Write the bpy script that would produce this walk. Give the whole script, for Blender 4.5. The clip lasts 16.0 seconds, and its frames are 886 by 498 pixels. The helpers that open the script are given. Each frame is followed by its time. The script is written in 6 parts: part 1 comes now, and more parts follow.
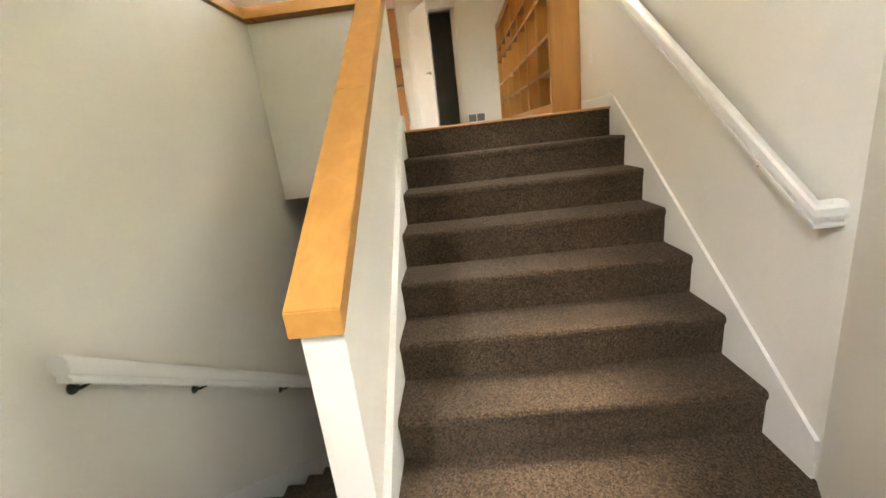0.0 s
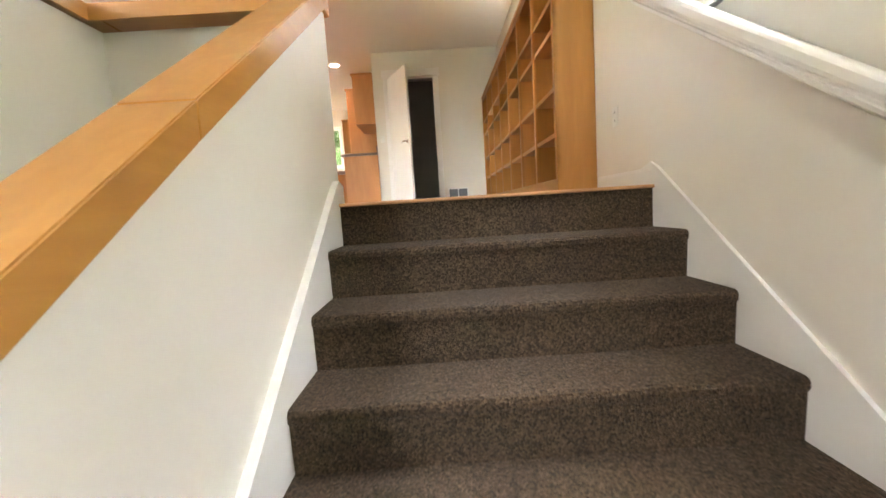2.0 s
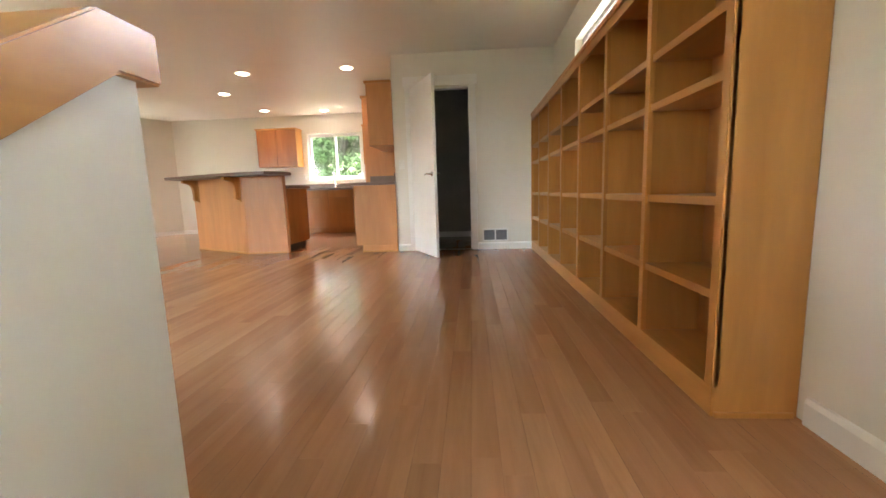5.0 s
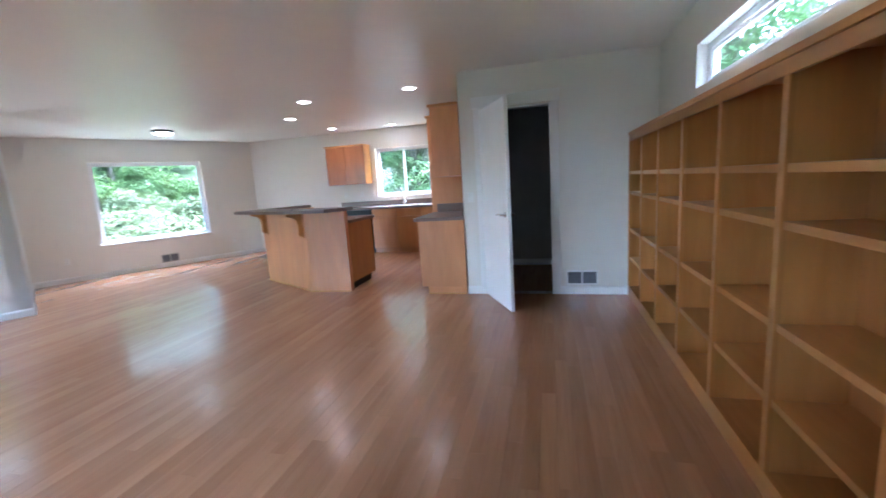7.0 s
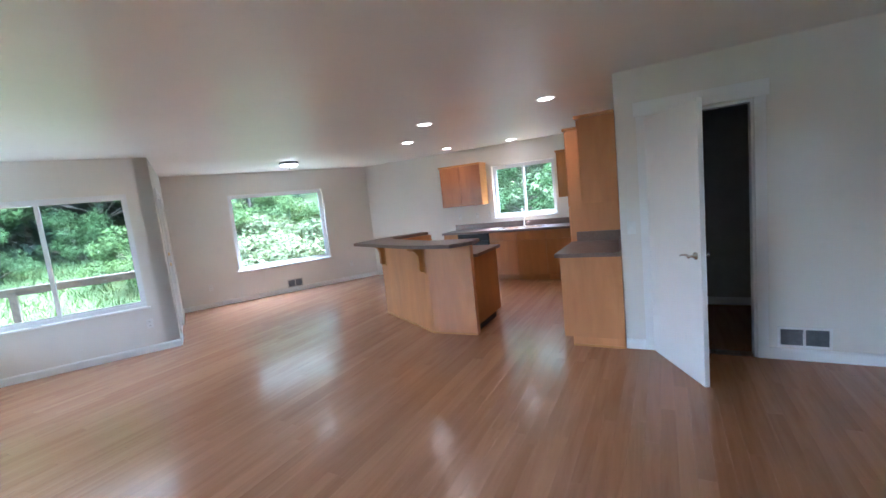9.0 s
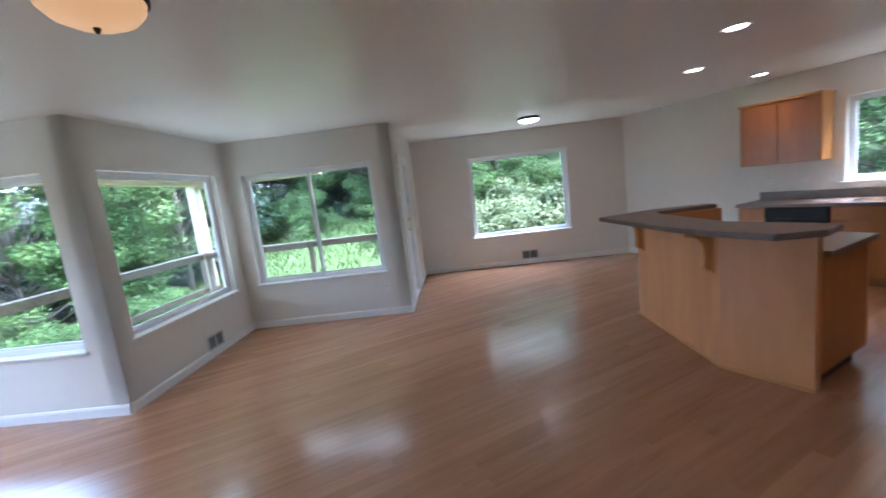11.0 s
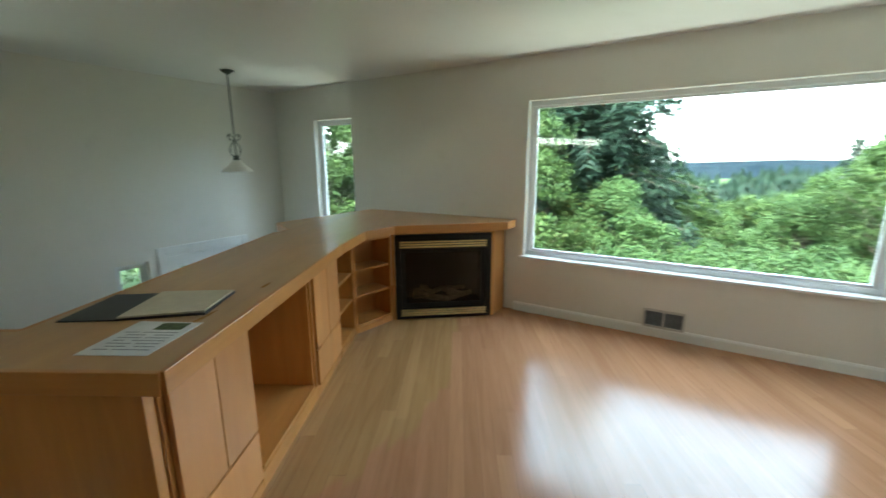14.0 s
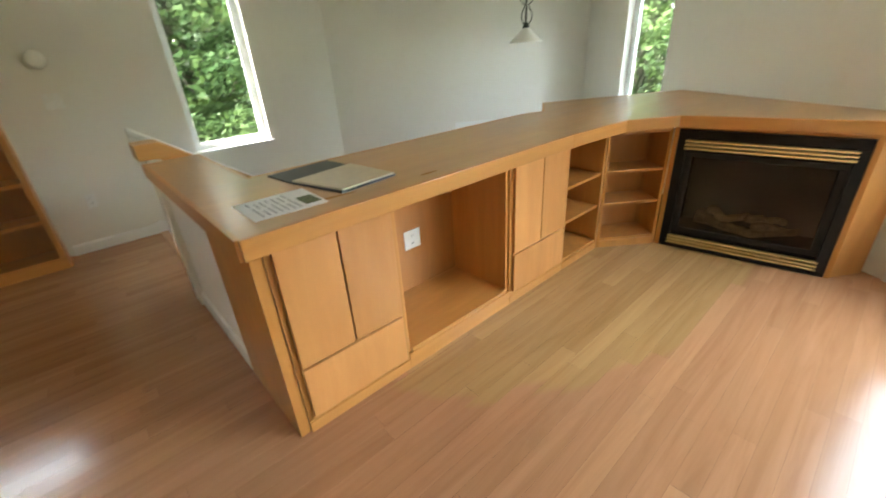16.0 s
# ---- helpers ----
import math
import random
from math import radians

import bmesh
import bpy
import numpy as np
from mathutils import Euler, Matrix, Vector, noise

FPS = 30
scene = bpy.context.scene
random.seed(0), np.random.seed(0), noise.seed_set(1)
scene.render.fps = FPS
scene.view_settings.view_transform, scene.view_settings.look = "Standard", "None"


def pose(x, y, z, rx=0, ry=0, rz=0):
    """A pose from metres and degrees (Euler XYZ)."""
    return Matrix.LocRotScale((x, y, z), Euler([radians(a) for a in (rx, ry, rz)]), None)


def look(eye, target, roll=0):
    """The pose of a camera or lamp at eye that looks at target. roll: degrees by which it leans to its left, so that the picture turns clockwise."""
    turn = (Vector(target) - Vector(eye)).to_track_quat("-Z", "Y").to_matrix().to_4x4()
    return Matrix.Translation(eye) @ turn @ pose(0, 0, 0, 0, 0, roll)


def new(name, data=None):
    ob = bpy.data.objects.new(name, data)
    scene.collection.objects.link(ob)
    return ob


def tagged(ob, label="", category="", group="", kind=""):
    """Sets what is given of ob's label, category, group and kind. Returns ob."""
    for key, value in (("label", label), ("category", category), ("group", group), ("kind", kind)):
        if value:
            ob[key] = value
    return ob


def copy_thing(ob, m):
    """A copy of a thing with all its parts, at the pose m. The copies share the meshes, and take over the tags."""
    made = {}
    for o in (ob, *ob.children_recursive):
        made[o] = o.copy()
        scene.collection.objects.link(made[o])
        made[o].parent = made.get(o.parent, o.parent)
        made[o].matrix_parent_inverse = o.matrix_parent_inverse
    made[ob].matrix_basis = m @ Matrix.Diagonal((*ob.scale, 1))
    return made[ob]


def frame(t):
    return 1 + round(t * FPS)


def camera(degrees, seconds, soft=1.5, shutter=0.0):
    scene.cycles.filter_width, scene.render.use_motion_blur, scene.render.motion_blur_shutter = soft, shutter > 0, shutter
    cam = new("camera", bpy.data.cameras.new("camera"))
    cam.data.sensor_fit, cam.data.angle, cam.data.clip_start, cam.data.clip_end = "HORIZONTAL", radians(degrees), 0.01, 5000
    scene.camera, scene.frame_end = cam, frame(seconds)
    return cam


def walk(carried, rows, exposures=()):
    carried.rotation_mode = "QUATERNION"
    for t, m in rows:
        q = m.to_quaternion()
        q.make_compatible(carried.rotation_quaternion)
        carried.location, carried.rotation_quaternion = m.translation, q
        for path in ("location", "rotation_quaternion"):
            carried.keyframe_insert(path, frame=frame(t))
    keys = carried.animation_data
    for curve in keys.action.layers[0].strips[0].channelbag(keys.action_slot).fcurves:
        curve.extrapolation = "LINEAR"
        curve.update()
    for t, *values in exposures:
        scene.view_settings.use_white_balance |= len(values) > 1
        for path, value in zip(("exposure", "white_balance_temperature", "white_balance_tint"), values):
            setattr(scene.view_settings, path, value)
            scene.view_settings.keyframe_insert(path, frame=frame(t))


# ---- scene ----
cam = camera(94.7, 16.0, shutter=0.25)
METRES, EYE, TILT, LEAN, TURN = 9.3, 0.0, 0.0, 0.0, 4.0
EXPO = [(0.0, 6.5, 8000, 16), (1.5, 6.6, 6800, 18), (2.5, 6.65, 7700, 18), (4.0, 6.45, 7700, 18), (6.4, 5.95, 5100, 16), (8.2, 5.82, 4750, 15), (10.4, 5.2, 5400, 15), (11.0, 4.95, 5050, 16), (11.5, 4.8, 5800, 7), (12.0, 4.35, 7100, -2), (12.6, 4.22, 8800, -8), (13.1, 4.22, 8100, -8), (13.6, 4.3, 6400, -5), (14.0, 4.5, 6000, -2), (15.0, 4.65, 5900, 5), (16.0, 5.4, 6900, 7)]
PATH = [
    (0, (-0.054, 0.174, -0.069), (-0.161, 2.1, -0.6), -6.8),
    (0.5, (-0.01, 0.385, -0.081), (-0.021, 2.342, -0.492), -10.5),
    (1, (0.096, 0.687, -0.072), (-0.029, 2.659, -0.38), -5.2),
    (1.5, (0.087, 1.035, -0.09), (0.021, 3.021, -0.312), -6.1),
    (2, (0.059, 1.407, -0.05), (0.073, 3.397, -0.249), -3.6),
    (2.5, (0.163, 1.805, 0.038), (-0.035, 3.779, -0.213), -6.9),
    (3, (0.151, 2.074, 0.192), (-0.013, 4.063, 0.063), -4.6),
    (3.5, (0.125, 2.249, 0.383), (0.233, 4.23, 0.135), -1.3),
    (4, (0.169, 2.48, 0.504), (0.049, 4.458, 0.228), -1.5),
    (6.5, (0.03, 3.424, 1.192), (-0.138, 5.396, 0.905), -2.2),
    (7, (0.088, 3.614, 1.307), (-0.419, 5.522, 0.984), -3.8),
    (7.5, (-0.017, 3.702, 1.341), (-0.893, 5.489, 1.146), -6.2),
    (8, (-0.209, 3.847, 1.454), (-1.112, 5.617, 1.23), -6.3),
    (10.5, (-1.001, 4.904, 1.559), (-2.462, 6.25, 1.33), -4.7),
    (11, (-1.276, 5.143, 1.553), (-3.036, 6.048, 1.268), -6.8),
    (11.5, (-1.591, 5.186, 1.557), (-3.529, 5.618, 1.317), -7.5),
    (12, (-1.936, 5.205, 1.506), (-3.906, 5.123, 1.17), -7.8),
    (12.5, (-2.318, 5.276, 1.49), (-4.038, 4.326, 1.113), -6.4),
    (13, (-2.494, 5.012, 1.504), (-3.873, 3.605, 1.16), -5.5),
    (13.5, (-2.705, 4.753, 1.516), (-3.52, 2.971, 1.115), -0.3),
    (14, (-2.966, 4.616, 1.513), (-2.895, 2.662, 1.096), -0.3),
    (14.5, (-3.092, 4.444, 1.497), (-2.499, 2.593, 1.029), -2.9),
    (15, (-3.172, 4.161, 1.507), (-2.467, 2.345, 1.058), -2.3),
    (15.5, (-3.278, 3.959, 1.492), (-2.216, 2.376, 0.888), -3.7),
    (16, (-3.365, 3.876, 1.416), (-2.011, 2.697, 0.534), -3.8),
]
walk(cam, [(t, look(eye, target, roll)) for t, eye, target, roll in PATH], EXPO)

# ---- world and sun: bright overcast afternoon ----
world = bpy.data.worlds.new("overcast_sky")
scene.world = world
world.use_nodes = True
wn = world.node_tree.nodes
sky = wn.new("ShaderNodeTexSky")
sky.sky_type = "NISHITA"
sky.sun_disc = False
sky.sun_elevation = radians(63)
sky.sun_rotation = radians(26.6)
sky.air_density, sky.dust_density, sky.ozone_density = 1.0, 2.0, 0.6
cloud = wn.new("ShaderNodeHueSaturation")
cloud.inputs["Saturation"].default_value = 0.6
world.node_tree.links.new(sky.outputs["Color"], cloud.inputs["Color"])
world.node_tree.links.new(cloud.outputs["Color"], wn["Background"].inputs["Color"])
wn["Background"].inputs["Strength"].default_value = 0.15

sun = new("sun", bpy.data.lights.new("sun", "SUN"))
sun.data.energy, sun.data.angle, sun.data.color = 0.5, radians(25), (1.0, 0.96, 0.9)
sun.matrix_world = look((0, 0, 0), (-0.20, -0.40, -0.89))

# ---- materials ----


def mat(name, rough=0.5, metal=0.0, spec=0.5):
    m = bpy.data.materials.new(name)
    m.use_nodes = True
    b = m.node_tree.nodes["Principled BSDF"]
    b.inputs["Roughness"].default_value = rough
    b.inputs["Metallic"].default_value = metal
    b.inputs["Specular IOR Level"].default_value = spec
    return m, m.node_tree.nodes, m.node_tree.links, b


def coords(N, L, scale=(1, 1, 1), rot=(0, 0, 0), space="Object", per_object=False):
    tc = N.new("ShaderNodeTexCoord")
    mp = N.new("ShaderNodeMapping")
    mp.inputs["Scale"].default_value = scale
    mp.inputs["Rotation"].default_value = [radians(a) for a in rot]
    L.new(tc.outputs[space], mp.inputs["Vector"])
    if per_object:
        oi = N.new("ShaderNodeObjectInfo")
        mul = N.new("ShaderNodeMath")
        mul.operation = "MULTIPLY"
        mul.inputs[1].default_value = 37.0
        L.new(oi.outputs["Random"], mul.inputs[0])
        comb = N.new("ShaderNodeCombineXYZ")
        for i in range(3):
            L.new(mul.outputs[0], comb.inputs[i])
        L.new(comb.outputs[0], mp.inputs["Location"])
    return mp.outputs["Vector"]


def noise_tex(N, L, vec, scale, detail=4.0, rough=0.55, distort=0.0):
    n = N.new("ShaderNodeTexNoise")
    n.inputs["Scale"].default_value = scale
    n.inputs["Detail"].default_value = detail
    n.inputs["Roughness"].default_value = rough
    n.inputs["Distortion"].default_value = distort
    L.new(vec, n.inputs["Vector"])
    return n.outputs["Fac"]


def ramp(N, L, fac, stops):
    r = N.new("ShaderNodeValToRGB")
    el = r.color_ramp.elements
    while len(el) < len(stops):
        el.new(0.5)
    for e, (p, c) in zip(el, stops):
        e.position, e.color = p, (*c, 1)
    L.new(fac, r.inputs["Fac"])
    return r.outputs["Color"]


def mix(N, L, fac, a, b, mode="MIX"):
    m = N.new("ShaderNodeMix")
    m.data_type, m.blend_type = "RGBA", mode
    if isinstance(fac, float):
        m.inputs[0].default_value = fac
    else:
        L.new(fac, m.inputs[0])
    for s, v in ((6, a), (7, b)):
        if isinstance(v, tuple):
            m.inputs[s].default_value = (*v, 1)
        else:
            L.new(v, m.inputs[s])
    return m.outputs[2]


def bump(N, L, b, height, strength, dist):
    bp = N.new("ShaderNodeBump")
    bp.inputs["Strength"].default_value = strength
    bp.inputs["Distance"].default_value = dist
    L.new(height, bp.inputs["Height"])
    L.new(bp.outputs["Normal"], b.inputs["Normal"])


def rough_from(N, L, b, fac, lo, hi):
    mr = N.new("ShaderNodeMapRange")
    mr.inputs["To Min"].default_value, mr.inputs["To Max"].default_value = lo, hi
    L.new(fac, mr.inputs["Value"])
    L.new(mr.outputs[0], b.inputs["Roughness"])


def paint(name, col, rough, texture=0.12, scale=220.0, spec=0.5):
    m, N, L, b = mat(name, rough, spec=spec)
    v = coords(N, L)
    big = noise_tex(N, L, v, 0.7, 3)
    c = ramp(N, L, big, [(0.3, tuple(x * 0.95 for x in col)), (0.7, col)])
    smudge = noise_tex(N, L, v, 4.5, 5, 0.6)
    c2 = ramp(N, L, smudge, [(0.30, (0.975, 0.97, 0.96)), (0.45, (1, 1, 1))])
    L.new(mix(N, L, 1.0, c, c2, "MULTIPLY"), b.inputs["Base Color"])
    rough_from(N, L, b, smudge, rough - 0.06, rough + 0.08)
    bump(N, L, b, noise_tex(N, L, v, scale, 3), texture, 0.002)
    return m


WALL = paint("wall_paint", (0.80, 0.775, 0.72), 0.50, 0.15, 160)
CEIL = paint("ceiling_paint", (0.82, 0.80, 0.77), 0.34, 0.12, 90, 0.5)
TRIM = paint("white_trim_paint", (0.86, 0.86, 0.85), 0.32, 0.03, 60)
VINYL = paint("white_vinyl", (0.82, 0.83, 0.84), 0.35, 0.02, 60)


def wood(name, col, dark, rough=0.35, grain=(3.0, 3.0, 30.0), coat=0.25, bumpy=0.05):
    # grain: frequency across each axis; the long axis has the low one
    m, N, L, b = mat(name, rough)
    v = coords(N, L, grain, per_object=True)
    g = noise_tex(N, L, v, 1.0, 6, 0.6, 0.6)
    fig = noise_tex(N, L, coords(N, L, tuple(x * 0.28 for x in grain), per_object=True), 1.0, 3, 0.5, 1.2)
    c1 = ramp(N, L, g, [(0.25, dark), (0.5, tuple(0.5 * (a + d) for a, d in zip(col, dark))), (0.72, col)])
    c2 = ramp(N, L, fig, [(0.3, (0.86, 0.83, 0.80)), (0.7, (1.06, 1.04, 1.02))])
    c = mix(N, L, 1.0, c1, c2, "MULTIPLY")
    oi = N.new("ShaderNodeObjectInfo")
    c3 = ramp(N, L, oi.outputs["Random"], [(0.0, (0.90, 0.89, 0.87)), (1.0, (1.06, 1.05, 1.04))])
    L.new(mix(N, L, 1.0, c, c3, "MULTIPLY"), b.inputs["Base Color"])
    rough_from(N, L, b, fig, rough - 0.08, rough + 0.10)
    b.inputs["Coat Weight"].default_value = coat
    b.inputs["Coat Roughness"].default_value = 0.22
    bump(N, L, b, g, bumpy, 0.001)
    return m


MAPLE_C, MAPLE_D = (0.61, 0.290, 0.082), (0.50, 0.220, 0.054)
MAPLE = wood("maple_upright", MAPLE_C, MAPLE_D, grain=(14, 14, 1.6))
MAPLE_Y = wood("maple_along_y", MAPLE_C, MAPLE_D, grain=(14, 1.6, 14))
MAPLE_X = wood("maple_along_x", MAPLE_C, MAPLE_D, grain=(1.6, 14, 14))
TOPWOOD = wood("maple_counter_top", (0.60, 0.34, 0.135), (0.51, 0.275, 0.098), 0.30, grain=(10, 1.2, 10), coat=0.4)
MAPLE_P = wood("pale_maple_panel", (0.63, 0.300, 0.102), (0.54, 0.236, 0.073), 0.38, grain=(9, 9, 1.4))
MAPLE_K = wood("pale_pinkish_maple", (0.66, 0.312, 0.124), (0.57, 0.248, 0.090), 0.38, grain=(9, 9, 1.4))
# same maple, darker: shade of recesses and kitchen base units put into the colour
MAPLE_SHADE = wood("maple_shaded", (0.48, 0.212, 0.060), (0.40, 0.166, 0.043), 0.42, grain=(9, 9, 1.4))
NOSING = wood("nosing_wood", (0.58, 0.31, 0.15), (0.49, 0.25, 0.115), grain=(1.6, 14, 14))
CHERRY = wood("reddish_cabinet_doors", (0.44, 0.17, 0.06), (0.34, 0.12, 0.04), 0.35, grain=(11, 11, 1.5))

# floor: warm strip flooring, each board with its own tone
m, N, L, b = mat("strip_flooring", 0.19, spec=0.6)
v = coords(N, L, (16, 1.1, 16), per_object=True)
g = noise_tex(N, L, v, 1.0, 6, 0.62, 0.8)
c1 = ramp(N, L, g, [(0.25, (0.365, 0.176, 0.088)), (0.5, (0.440, 0.222, 0.114)), (0.78, (0.500, 0.264, 0.140))])
oi = N.new("ShaderNodeObjectInfo")
geo = N.new("ShaderNodeNewGeometry")
adder = N.new("ShaderNodeMath")
adder.operation = "ADD"
L.new(oi.outputs["Random"], adder.inputs[0])
L.new(geo.outputs["Random Per Island"], adder.inputs[1])
frac = N.new("ShaderNodeMath")
frac.operation = "FRACT"
L.new(adder.outputs[0], frac.inputs[0])
tone = ramp(N, L, frac.outputs[0], [(0.0, (0.89, 0.87, 0.85)), (0.4, (0.97, 0.96, 0.95)), (0.8, (1.03, 1.03, 1.03)), (1.0, (1.10, 1.14, 1.11))])
c2 = mix(N, L, 1.0, c1, tone, "MULTIPLY")
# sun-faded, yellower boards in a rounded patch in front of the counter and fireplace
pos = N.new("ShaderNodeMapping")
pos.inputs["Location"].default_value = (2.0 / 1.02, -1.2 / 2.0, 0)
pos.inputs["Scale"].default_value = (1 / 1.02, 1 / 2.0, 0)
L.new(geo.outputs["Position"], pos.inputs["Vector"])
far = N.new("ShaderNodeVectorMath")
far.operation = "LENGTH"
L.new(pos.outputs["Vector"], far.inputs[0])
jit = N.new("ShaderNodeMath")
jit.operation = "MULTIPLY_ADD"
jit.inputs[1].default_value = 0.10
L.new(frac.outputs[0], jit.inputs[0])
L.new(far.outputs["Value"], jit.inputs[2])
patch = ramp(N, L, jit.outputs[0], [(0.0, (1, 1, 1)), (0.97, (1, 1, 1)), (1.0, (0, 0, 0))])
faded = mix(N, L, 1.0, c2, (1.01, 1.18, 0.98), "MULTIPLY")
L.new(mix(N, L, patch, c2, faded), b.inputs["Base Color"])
sm = noise_tex(N, L, coords(N, L, (1, 1, 1), space="Object"), 2.3, 5, 0.65)
rough_from(N, L, b, sm, 0.12, 0.25)
b.inputs["Coat Weight"].default_value = 0.0
bump(N, L, b, g, 0.03, 0.0008)
FLOOR = m

m, N, L, b = mat("brown_carpet", 0.95, spec=0.1)
v = coords(N, L)
vo = N.new("ShaderNodeTexVoronoi")
vo.inputs["Scale"].default_value = 150
L.new(v, vo.inputs["Vector"])
fine = noise_tex(N, L, v, 420, 3, 0.7)
mid = noise_tex(N, L, v, 60, 4, 0.65)
big = noise_tex(N, L, v, 3.0, 4, 0.6)
c = ramp(N, L, vo.outputs["Color"], [(0.15, (0.036, 0.023, 0.013)), (0.5, (0.086, 0.056, 0.034)), (0.9, (0.158, 0.108, 0.068))])
c = mix(N, L, 1.0, c, ramp(N, L, mid, [(0.3, (0.72, 0.70, 0.68)), (0.7, (1.2, 1.2, 1.2))]), "MULTIPLY")
c = mix(N, L, 1.0, c, ramp(N, L, big, [(0.35, (0.85, 0.85, 0.85)), (0.65, (1.08, 1.08, 1.08))]), "MULTIPLY")
L.new(c, b.inputs["Base Color"])
b.inputs["Sheen Weight"].default_value = 0.08
b.inputs["Sheen Roughness"].default_value = 0.6
addn = N.new("ShaderNodeMath")
L.new(vo.outputs["Distance"], addn.inputs[0])
L.new(fine, addn.inputs[1])
bump(N, L, b, addn.outputs[0], 0.9, 0.006)
CARPET = m


def simple(name, col, rough=0.5, metal=0.0, var=0.12, scale=30.0, bmp=0.0):
    m, N, L, b = mat(name, rough, metal)
    v = coords(N, L)
    n1 = noise_tex(N, L, v, scale, 5, 0.6)
    n2 = noise_tex(N, L, v, scale * 0.12, 3)
    c = ramp(N, L, n1, [(0.3, tuple(x * (1 - var) for x in col)), (0.7, tuple(min(1, x * (1 + var)) for x in col))])
    c = mix(N, L, 1.0, c, ramp(N, L, n2, [(0.3, (0.9, 0.9, 0.9)), (0.7, (1.05, 1.05, 1.05))]), "MULTIPLY")
    L.new(c, b.inputs["Base Color"])
    rough_from(N, L, b, n2, max(0.03, rough - 0.06), rough + 0.08)
    if bmp:
        bump(N, L, b, n1, bmp, 0.003)
    return m


LAMINATE = simple("mottled_brown_laminate", (0.185, 0.125, 0.10), 0.35, 0, 0.35, 90)
BLACK = simple("black_enamel", (0.012, 0.012, 0.013), 0.42, 0, 0.2)
BLACK.node_tree.nodes["Principled BSDF"].inputs["Specular IOR Level"].default_value = 0.22
FIREBOX = simple("firebox_dark", (0.02, 0.018, 0.016), 0.8, 0, 0.4, 40, 0.3)
BRASS = simple("polished_brass", (0.88, 0.72, 0.40), 0.30, 1.0, 0.05)
IRON = simple("dark_bronze_iron", (0.05, 0.055, 0.045), 0.5, 0.7, 0.3)
STEEL = simple("brushed_steel", (0.62, 0.62, 0.61), 0.25, 1.0, 0.05)
GREYVENT = simple("vent_grey", (0.16, 0.165, 0.18), 0.6, 0, 0.15)
VENTPAINT = simple("vent_painted_steel", (0.55, 0.53, 0.49), 0.45, 0, 0.06)
DARKGAP = simple("shadow_gap_dark", (0.02, 0.015, 0.012), 0.9)
PLASTIC = simple("white_plastic", (0.82, 0.82, 0.79), 0.35, 0, 0.03)
LOG = simple("ceramic_log", (0.55, 0.46, 0.36), 0.9, 0, 0.5, 25, 0.6)
PAPER = simple("white_paper", (0.78, 0.78, 0.77), 0.7, 0, 0.03)
INK = simple("grey_print", (0.28, 0.28, 0.29), 0.7)
PHOTO = simple("green_photo_print", (0.09, 0.12, 0.05), 0.6, 0, 0.7, 60)
FOLDER = simple("black_folder_cover", (0.02, 0.02, 0.022), 0.45, 0, 0.2)
MANILA = simple("cream_folder_sheet", (0.62, 0.55, 0.40), 0.65, 0, 0.05)
DECKWOOD = simple("weathered_deck_wood", (0.19, 0.155, 0.115), 0.8, 0, 0.3, 18, 0.3)
POSTPAINT = simple("cream_porch_paint", (0.62, 0.54, 0.36), 0.6, 0, 0.06)
SIDING = simple("beige_siding", (0.5, 0.46, 0.38), 0.7, 0, 0.08)
# wall paint darkened to hold the shade inside the closet
CLOSET = simple("shaded_closet_wall", (0.40, 0.39, 0.37), 0.7, 0, 0.05)
BARK = simple("grey_bark", (0.13, 0.105, 0.08), 0.9, 0, 0.4, 14, 0.6)
DEADWOOD = simple("pale_dead_branch", (0.24, 0.235, 0.21), 0.9, 0, 0.2, 14, 0.3)


def leaf_mat(name, lo, hi):
    m, N, L, b = mat(name, 0.62, spec=0.2)
    geo = N.new("ShaderNodeNewGeometry")
    v = coords(N, L)
    n = noise_tex(N, L, v, 0.9, 4, 0.6)
    c = ramp(N, L, geo.outputs["Random Per Island"], [(0.0, lo), (1.0, hi)])
    c = mix(N, L, 1.0, c, ramp(N, L, n, [(0.3, (0.55, 0.6, 0.55)), (0.7, (1.25, 1.2, 1.1))]), "MULTIPLY")
    L.new(c, b.inputs["Base Color"])
    b.inputs["Subsurface Weight"].default_value = 0.0
    tr = N.new("ShaderNodeBsdfTranslucent")
    L.new(c, tr.inputs["Color"])
    ms = N.new("ShaderNodeMixShader")
    ms.inputs[0].default_value = 0.38
    L.new(b.outputs[0], ms.inputs[1])
    L.new(tr.outputs[0], ms.inputs[2])
    L.new(ms.outputs[0], N["Material Output"].inputs["Surface"])
    return m


LEAF_MID = leaf_mat("broad_leaves", (0.048, 0.090, 0.028), (0.100, 0.155, 0.046))
LEAF_LIGHT = leaf_mat("light_shrub_leaves", (0.058, 0.114, 0.037), (0.118, 0.188, 0.068))
LEAF_DARK = leaf_mat("conifer_needles", (0.017, 0.038, 0.026), (0.044, 0.078, 0.048))
LEAF_PALE = leaf_mat("pale_fern_fronds", (0.100, 0.135, 0.060), (0.20, 0.22, 0.12))
GRASS = leaf_mat("grass_blades", (0.070, 0.118, 0.036), (0.130, 0.170, 0.062))
m, N, L, b = mat("grassy_ground", 0.95, spec=0.1)
v = coords(N, L)
n1 = noise_tex(N, L, v, 0.35, 6, 0.65)
n2 = noise_tex(N, L, v, 9.0, 5, 0.7)
c = ramp(N, L, n1, [(0.3, (0.055, 0.090, 0.028)), (0.55, (0.085, 0.125, 0.045)), (0.75, (0.12, 0.14, 0.068))])
